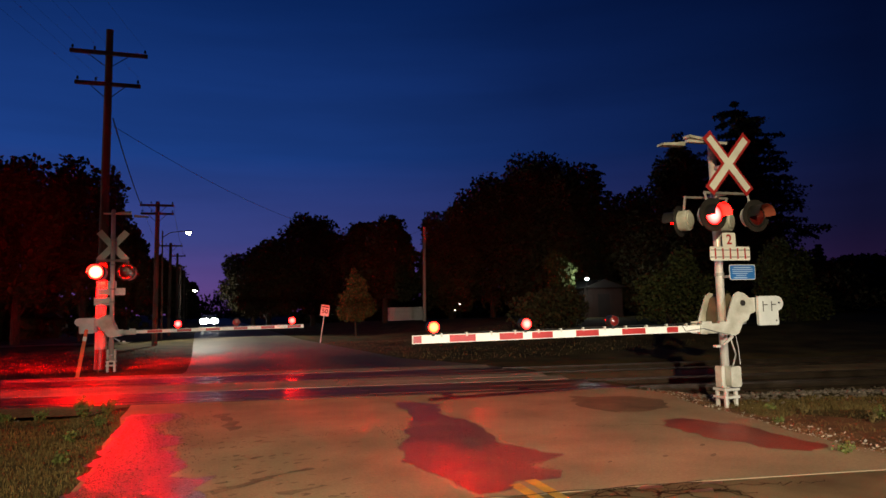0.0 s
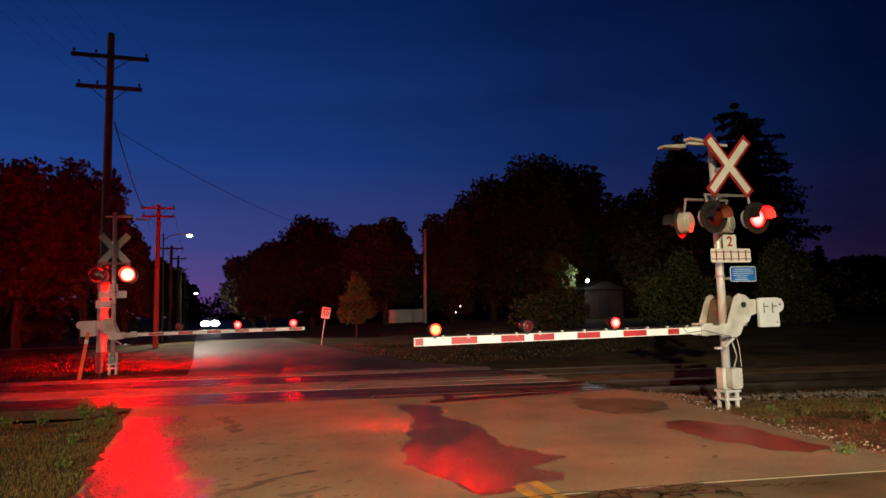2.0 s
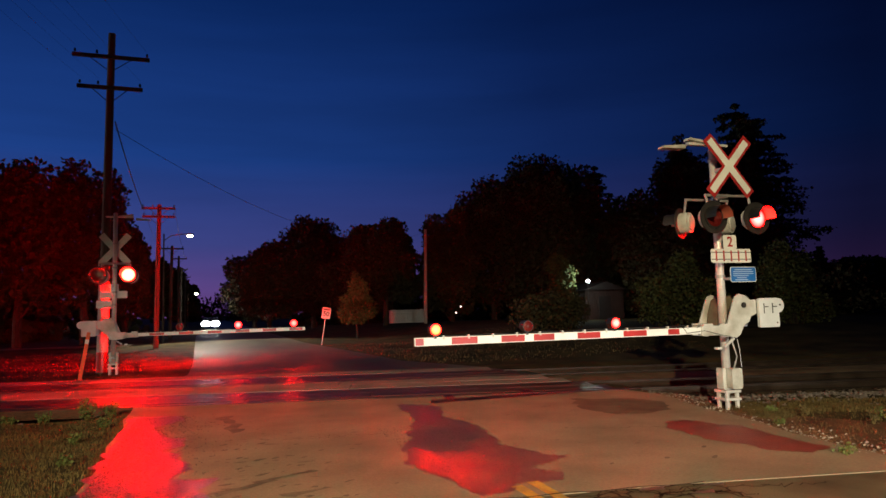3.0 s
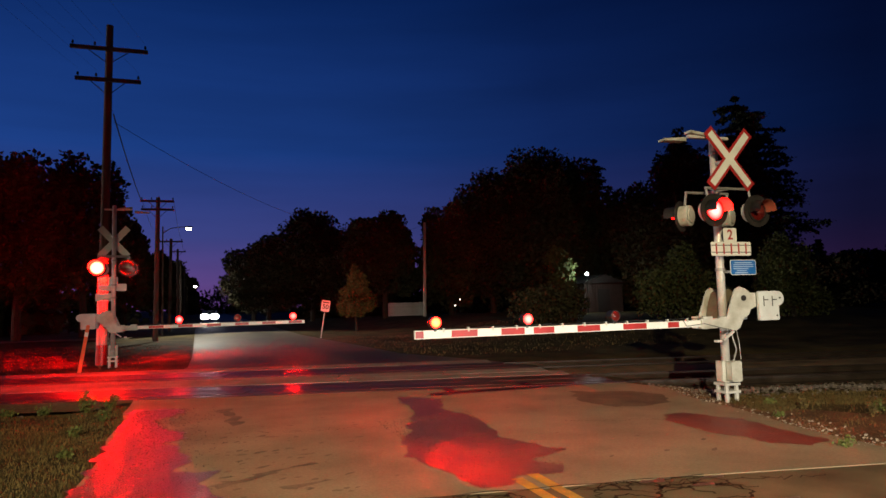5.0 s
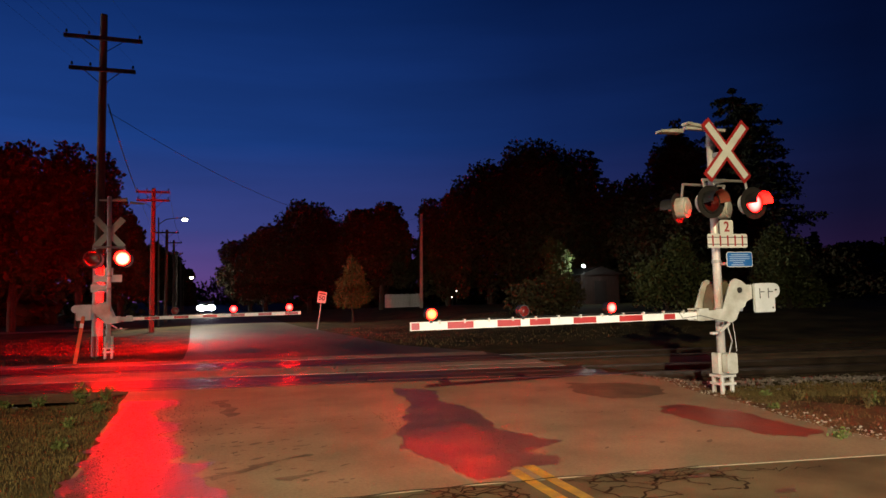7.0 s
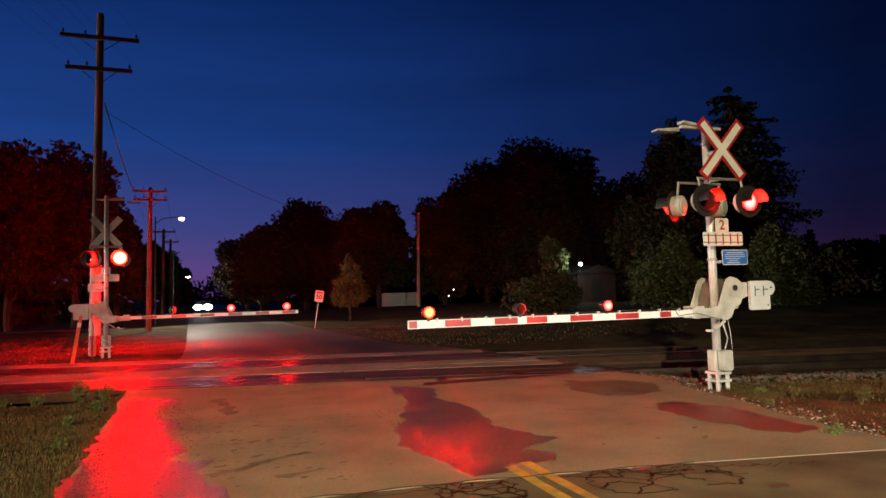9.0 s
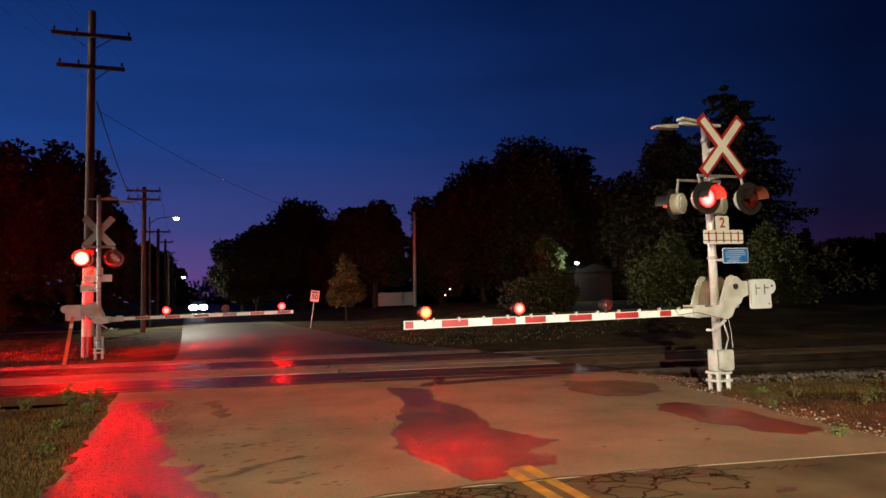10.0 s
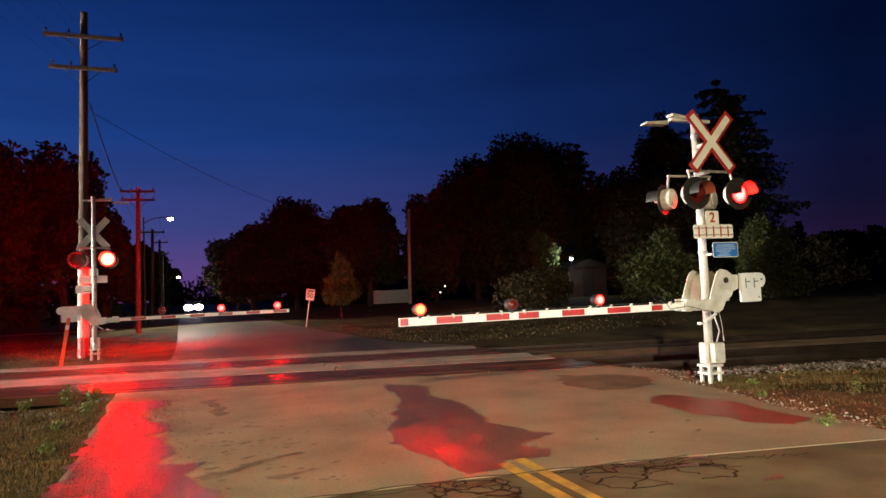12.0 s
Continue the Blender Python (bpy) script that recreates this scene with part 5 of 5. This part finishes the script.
for px, py, pz in ((21.4, 57.0, 1.9), (21.0, 57.2, 1.35)):
    root = thing("garden_lamp", (px, py, 0), "small white garden lamp among the trees", "garden lamp", "garden lamps")
    bm = bmesh.new()
    add_rod(bm, (0, 0, -0.2), (0, 0, pz), 0.02, 0.02, 8)
    part("stake", bm, M_BLACK, root)
    bm = bmesh.new()
    bmesh.ops.create_uvsphere(bm, u_segments=10, v_segments=6, radius=0.07, matrix=Matrix.Translation((0, 0, pz)))
    part("lamp_globe", bm, M_GARDEN, root, "glowing lamp globe")


def build_shed(where, w, d, h, roof, wall_mat, label):
    root = thing("shed", where, label, "shed")
    bm = bmesh.new()
    add_box(bm, (-w / 2, 0, -0.3), (w / 2, d, h))
    part("wall", bm, wall_mat, root)
    bm = bmesh.new()
    add_prism(bm, [(-w / 2 - 0.3, h), (w / 2 + 0.3, h), (0, h + roof)], -0.3, d + 0.3)
    part("roof", bm, M_ROOF, root)
    for i in range(int(w / 0.25)):
        bm = bmesh.new()
        x = -w / 2 + 0.25 * i
        add_box(bm, (x + 0.006, -0.02, -0.2), (x + 0.244, -0.002, h - 0.02))
        part("board", bm, wall_mat, root)
    bm = bmesh.new()
    add_box(bm, (-0.55, -0.05, 0), (0.55, -0.022, 2.0), 0.006)
    part("door", bm, M_ROOF, root)


build_shed((30.4, 47.5, 0.4), 3.6, 4.0, 2.5, 0.7, M_SHED, "grey board shed in the yard")
root = thing("yard_lamp", (28.0, 46.0, 0.4), "bright white yard lamp on a thin post", "yard lamp")
bm = bmesh.new()
add_rod(bm, (0, 0, -0.3), (0, 0, 3.2), 0.03, 0.025, 10)
part("pole", bm, M_BLACK, root)
bm = bmesh.new()
add_rod(bm, (0, 0, 3.24), (0, 0, 3.42), 0.20, 0.08, 16)
part("shade", bm, M_BACK, root)
bm = bmesh.new()
bmesh.ops.create_uvsphere(bm, u_segments=14, v_segments=8, radius=0.13, matrix=Matrix.Translation((0, 0, 3.2)))
part("lamp_globe", bm, M_YARD, root, "glowing white lamp globe")
lamp("yard_lamp_light", "POINT", (27.2, 45.2, 3.6), (27.2, 45.2, 0), 130, (0.85, 1.0, 0.92), 0.1)


def build_car(where, rz, label, light_mat):
    """A saloon car; its front looks along -y."""
    root = thing("car", where, label, "car", rz=rz)
    prof = [(-2.2, 0.35), (-2.25, 0.62), (-2.1, 0.80), (-1.1, 0.95), (-0.4, 1.42), (0.9, 1.45), (1.6, 1.02), (2.2, 0.95), (2.25, 0.4)]
    bm = bmesh.new()
    add_prism(bm, prof, -0.88, 0.88, Matrix.Rotation(radians(90), 4, "Z"))
    bmesh.ops.bevel(bm, geom=bm.edges[:], offset=0.09, segments=3, affect="EDGES")
    part("body", bm, M_CARPAINT, root, smooth=True)
    bm = bmesh.new()
    add_prism(bm, [(-0.98, 0.99), (-0.43, 1.38), (-0.40, 1.36), (-0.94, 0.97)], -0.68, 0.68, Matrix.Translation((0, -0.05, 0.03)) @ Matrix.Rotation(radians(90), 4, "Z"))
    part("windscreen", bm, M_GLASS, root)
    for x in (-0.82, 0.82):
        for y in (-1.4, 1.35):
            bm = bmesh.new()
            ring(bm, 0.2, 0.33, -0.1, 0.1, 20)
            bmesh.ops.transform(bm, matrix=Matrix.Rotation(radians(90), 4, "Z"), verts=bm.verts)
            w = part("wheel", bm, M_TYRE, root)
            w.matrix_basis = pose(x, y, 0.33)
            bm = bmesh.new()
            ring(bm, 0.0, 0.21, -0.08, 0.08, 16)
            bmesh.ops.transform(bm, matrix=Matrix.Rotation(radians(90), 4, "Z"), verts=bm.verts)
            part("rim", bm, M_STEEL, w)
    for x in (-0.56, 0.56):
        bm = bmesh.new()
        bmesh.ops.create_uvsphere(bm, u_segments=14, v_segments=8, radius=0.32, matrix=Matrix.Translation((x, -2.2, 0.74)) @ Matrix.Diagonal((1.6, 0.5, 1.0, 1)))
        part("headlight", bm, light_mat, root, "shining white headlight")
    return root


build_car((-0.05, 87.2, 0), 0, "dark car waiting with headlights on", M_CARLIGHT)


def build_locomotive():
    """The train whose light reaches the crossing: it comes along the near track."""
    root = thing("locomotive", (0, 0, 0), "dark locomotive with shining headlights coming down the track", "locomotive")
    bm = bmesh.new()
    add_prism(bm, [(-1.5, 1.0), (-1.5, 3.9), (-1.1, 4.5), (1.1, 4.5), (1.5, 3.9), (1.5, 1.0)], 4.0, 20.0)
    part("cab_and_hood", bm, M_CARPAINT, root)
    bm = bmesh.new()
    add_prism(bm, [(-1.3, 1.0), (-1.3, 2.6), (-1.0, 2.9), (1.0, 2.9), (1.3, 2.6), (1.3, 1.0)], 0.6, 4.0)
    part("nose", bm, M_CARPAINT, root)
    for y in (3.5, 15.5):
        bm = bmesh.new()
        add_box(bm, (-1.3, y - 1.5, 0.25), (1.3, y + 2.0, 1.0), 0.05)
        bogie = part("bogie", bm, M_RUST, root)
        for x in (-0.72, 0.72):
            for k in (-0.9, 0.9):
                bm = bmesh.new()
                ring(bm, 0.0, 0.5, -0.07, 0.07, 20)
                bmesh.ops.transform(bm, matrix=Matrix.Translation((x, y + k, 0.51)) @ Matrix.Rotation(radians(90), 4, "Z"), verts=bm.verts)
                part("wheel", bm, M_STEEL, bogie)
    for x in (-0.75, 0.75):
        bm = bmesh.new()
        add_box(bm, (x - 0.3, 3.9, 3.2), (x + 0.3, 3.98, 3.8), 0.02)
        part("cab_window", bm, M_GLASS, root)
    for x, y, z in ((-0.13, 3.9, 4.2), (0.13, 3.9, 4.2), (-1.0, 0.5, 1.6), (1.0, 0.5, 1.6)):
        bm = bmesh.new()
        ring(bm, 0.125, 0.145, y - 0.34, y + 0.05, 18, x, z)
        can = part("headlight_can", bm, M_BLACK, root)
        bm = bmesh.new()
        ring(bm, 0.0, 0.115, y - 0.06, y - 0.02, 18, x, z)
        part("headlight", bm, M_TRAIN, can, "shining headlight")
    return root


LOCO = build_locomotive()


# ---- stones, grass and weeds ----
def right_bank(rnd):
    """Along the foot of the near track's bed, right of the road."""
    u, s = rnd.uniform(4.2, 24), rnd.gauss(11.85, 0.48)
    x, y, _ = on_track(u, s)
    return x, y, ground_z(x, y) + 0.01


def left_bank(rnd):
    u, s = rnd.uniform(-22, -5.6), rnd.gauss(12.5, 0.30)
    x, y, _ = on_track(u, s)
    return x, y, ground_z(x, y) + 0.01


def track_stones(rnd):
    u = rnd.choice((rnd.uniform(4.6, 24), rnd.uniform(4.6, 12), rnd.uniform(-20, -11.0)))
    s = TRACKS[0] + rnd.uniform(-1.9, 0.9)
    x, y, _ = on_track(u, s)
    return x, y, -0.20 + 0.02 * rnd.random()


def shoulder(rnd):
    y = rnd.uniform(3.0, 10.6)
    x = road_right(y) + abs(rnd.gauss(0, 0.30)) - 0.12
    return x, y, ground_z(x, y) + 0.03


M_PALESTONE = mat("pale_pebble", (0.42, 0.38, 0.33), 0.6, var=0.3, scale=8, fine=40, bump=0.2, per=0.4)
stone_field("ballast", 5200, right_bank, 0.045, M_BALLAST, "broken grey ballast stones along the track", 81)
stone_field("ballast", 1800, left_bank, 0.045, M_BALLAST, "broken grey ballast stones along the track", 82)
stone_field("ballast", 5200, track_stones, 0.040, M_BALLAST, "ballast stones between the ties", 83)
stone_field("gravel", 2600, shoulder, 0.016, M_GRAVEL, "loose gravel along the road edge", 84)
stone_field("gravel", 500, shoulder, 0.020, M_PALESTONE, "pale pebbles along the road edge", 85)


def gutter(rnd):
    y = rnd.uniform(5.9, 12.2)
    x = -1.14 + abs(rnd.gauss(0, 0.42))
    return x, y, 0.011


def puddle_grit(rnd):
    y = rnd.uniform(5.9, 9.4)
    return rnd.uniform(2.2, 3.3), y, 0.011


M_GRIT = mat("wet_dark_grit", (0.07, 0.045, 0.035), 0.35, var=0.4, scale=9, fine=60, bump=0.2, per=0.5)
stone_field("grit", 5200, gutter, 0.0075, M_GRIT, "dark wet grit washed into the gutter", 86)
stone_field("grit", 1300, puddle_grit, 0.006, M_GRIT, "dark grit in the wet stain", 87)


def left_grass(rnd):
    while True:
        x, y = -0.98 - abs(rnd.gauss(0, 2.4)), rnd.uniform(3.5, 14.2)
        if track_s(x, y) < 12.4 and x < road_left(y) - 0.03 + 0.16 * noise.noise(Vector((x * 0.6, y * 1.9, 8))):
            k = 0.55 + 0.9 * max(0, noise.noise(Vector((x * 1.3, y * 1.3, 2))) + 0.2)
            return x, y, ground_z(x, y), k


def right_grass(rnd):
    while True:
        y = rnd.uniform(3.0, 10.5)
        x = road_right(y) + 0.30 + abs(rnd.gauss(0, 1.7))
        if track_s(x, y) < 11.0 and (track_s(x, y) > 9.6 + 0.5 * noise.noise(Vector((x, y, 0))) or rnd.random() < 0.10):
            k = 0.45 + 0.9 * max(0, noise.noise(Vector((x * 1.6, y * 1.6, 9))) + 0.1)
            return x, y, ground_z(x, y), k


def far_grass(rnd):
    x = rnd.choice((rnd.uniform(-14, -2.0), rnd.uniform(5.2, 16)))
    y = rnd.uniform(19.8, 36)
    if x > 0:
        x += max(0, road_right(y) - 5.0)
    return x, y, ground_z(x, y), 0.8


blade_field("grass", 36000, left_grass, 0.048, M_BLADE, "short dry roadside grass", 91, 0.0045)
blade_field("grass", 16000, right_grass, 0.065, M_BLADE, "short dry grass between road and track", 92, 0.0045)
blade_field("grass", 9000, far_grass, 0.07, M_BLADE, "rough verge grass beyond the tracks", 93, 0.010)


def build_weed(where, height, spread, n, seed, material=M_WEED, label="bright leafy weed at the road edge"):
    root = thing("weed", (where[0], where[1], ground_z(*where)), label, "weed", "weeds at the road edge")
    rnd = random.Random(seed)
    bm = bmesh.new()
    tips = []
    for i in range(9):
        a = rnd.uniform(0, 6.283)
        q = (math.cos(a) * spread * rnd.uniform(0.1, 0.8), math.sin(a) * spread * rnd.uniform(0.1, 0.8), height * rnd.uniform(0.6, 1.0))
        add_rod(bm, (0, 0, -0.02), q, 0.006, 0.003, 5)
        tips.append(q)
    part("stem", bm, material, root)
    pts = []
    for _ in range(n):
        q = rnd.choice(tips)
        t = rnd.uniform(0.25, 1.05)
        pts.append((q[0] * t + rnd.gauss(0, 0.03), q[1] * t + rnd.gauss(0, 0.03), max(0.01, q[2] * t + rnd.gauss(0, 0.02))))
    leaf_mesh("leaves", pts, 0.035, material, root, seed)
    return root


for k, (wx, wy, h, sp) in enumerate(((-1.95, 12.7, 0.34, 0.22), (-1.62, 12.9, 0.26, 0.16), (-2.6, 12.8, 0.16, 0.2), (-3.2, 13.1, 0.15, 0.2), (-1.55, 11.6, 0.16, 0.12), (-1.75, 10.4, 0.13, 0.1), (-1.6, 9.0, 0.10, 0.1))):
    build_weed((wx, wy), h, sp, int(900 * h + 60), 101 + k)
for k, (wx, wy, h) in enumerate(((6.42, 5.5, 0.16), (6.9, 5.2, 0.14), (8.2, 7.7, 0.20), (8.7, 6.9, 0.17), (8.35, 6.7, 0.2), (9.2, 6.6, 0.15), (7.25, 7.2, 0.10), (9.8, 6.9, 0.2), (10.6, 6.0, 0.16), (7.9, 8.0, 0.14))):
    build_weed((wx, wy), h, 0.10, 70, 121 + k, M_BLADE if k % 3 else M_WEED, "dry weed tuft at the gravel edge")


# ---- what moves ----
PERIOD, B_START, A_START = 1.25, 0.20, 0.92


def motions():
    """The lenses turn between their lit and dark faces in a steady beat."""
    for ob, where, base, ph in LENSES:
        rows = []
        changes = []
        for k in range(-1, 11):
            b0, a0 = B_START + k * PERIOD, A_START + k * PERIOD
            # (time, lit after it)
            changes += [(b0, ph == "B"), (a0, ph == "A")]
        ang = 0.0 if not changes[0][1] else 180.0
        rows.append((-2.0, ang))
        for t, lit in changes:
            lo, hi = (t - 0.0667, t + 0.0333) if lit else (t - 0.0333, t + 0.0667)
            for j in range(4):
                rows.append((lo + (hi - lo) * j / 3, ang + 60.0 * j))
            ang += 180.0
        keep, last = [], None
        for t, a in rows:
            f = round(t * FPS)
            if f == last:
                continue
            last = f
            keep.append((f / FPS, a))
        before = [r for r in keep if r[0] < 0]
        inside = [r for r in keep if 0 <= r[0] <= 12.0]
        rows = [(0.0, before[-1][1])] + [r for r in inside if r[0] > 0]
        rows.append((12.0, rows[-1][1])) if rows[-1][0] < 12.0 else None
        walk(ob, [(t, pose(*where, 0, 0, base + a)) for t, a in rows])
    # the train comes along the near track at an even pace
    for_train = []
    for t in (0.0, 6.0, 12.0):
        x, y, _ = on_track(-30.0 - 17.0 * (12.0 - t), TRACKS[0], 0.0)
        for_train.append((t, pose(x, y, 0.01, 0, 0, math.degrees(SLANT) + 90.0)))
    walk(LOCO, for_train)


motions()
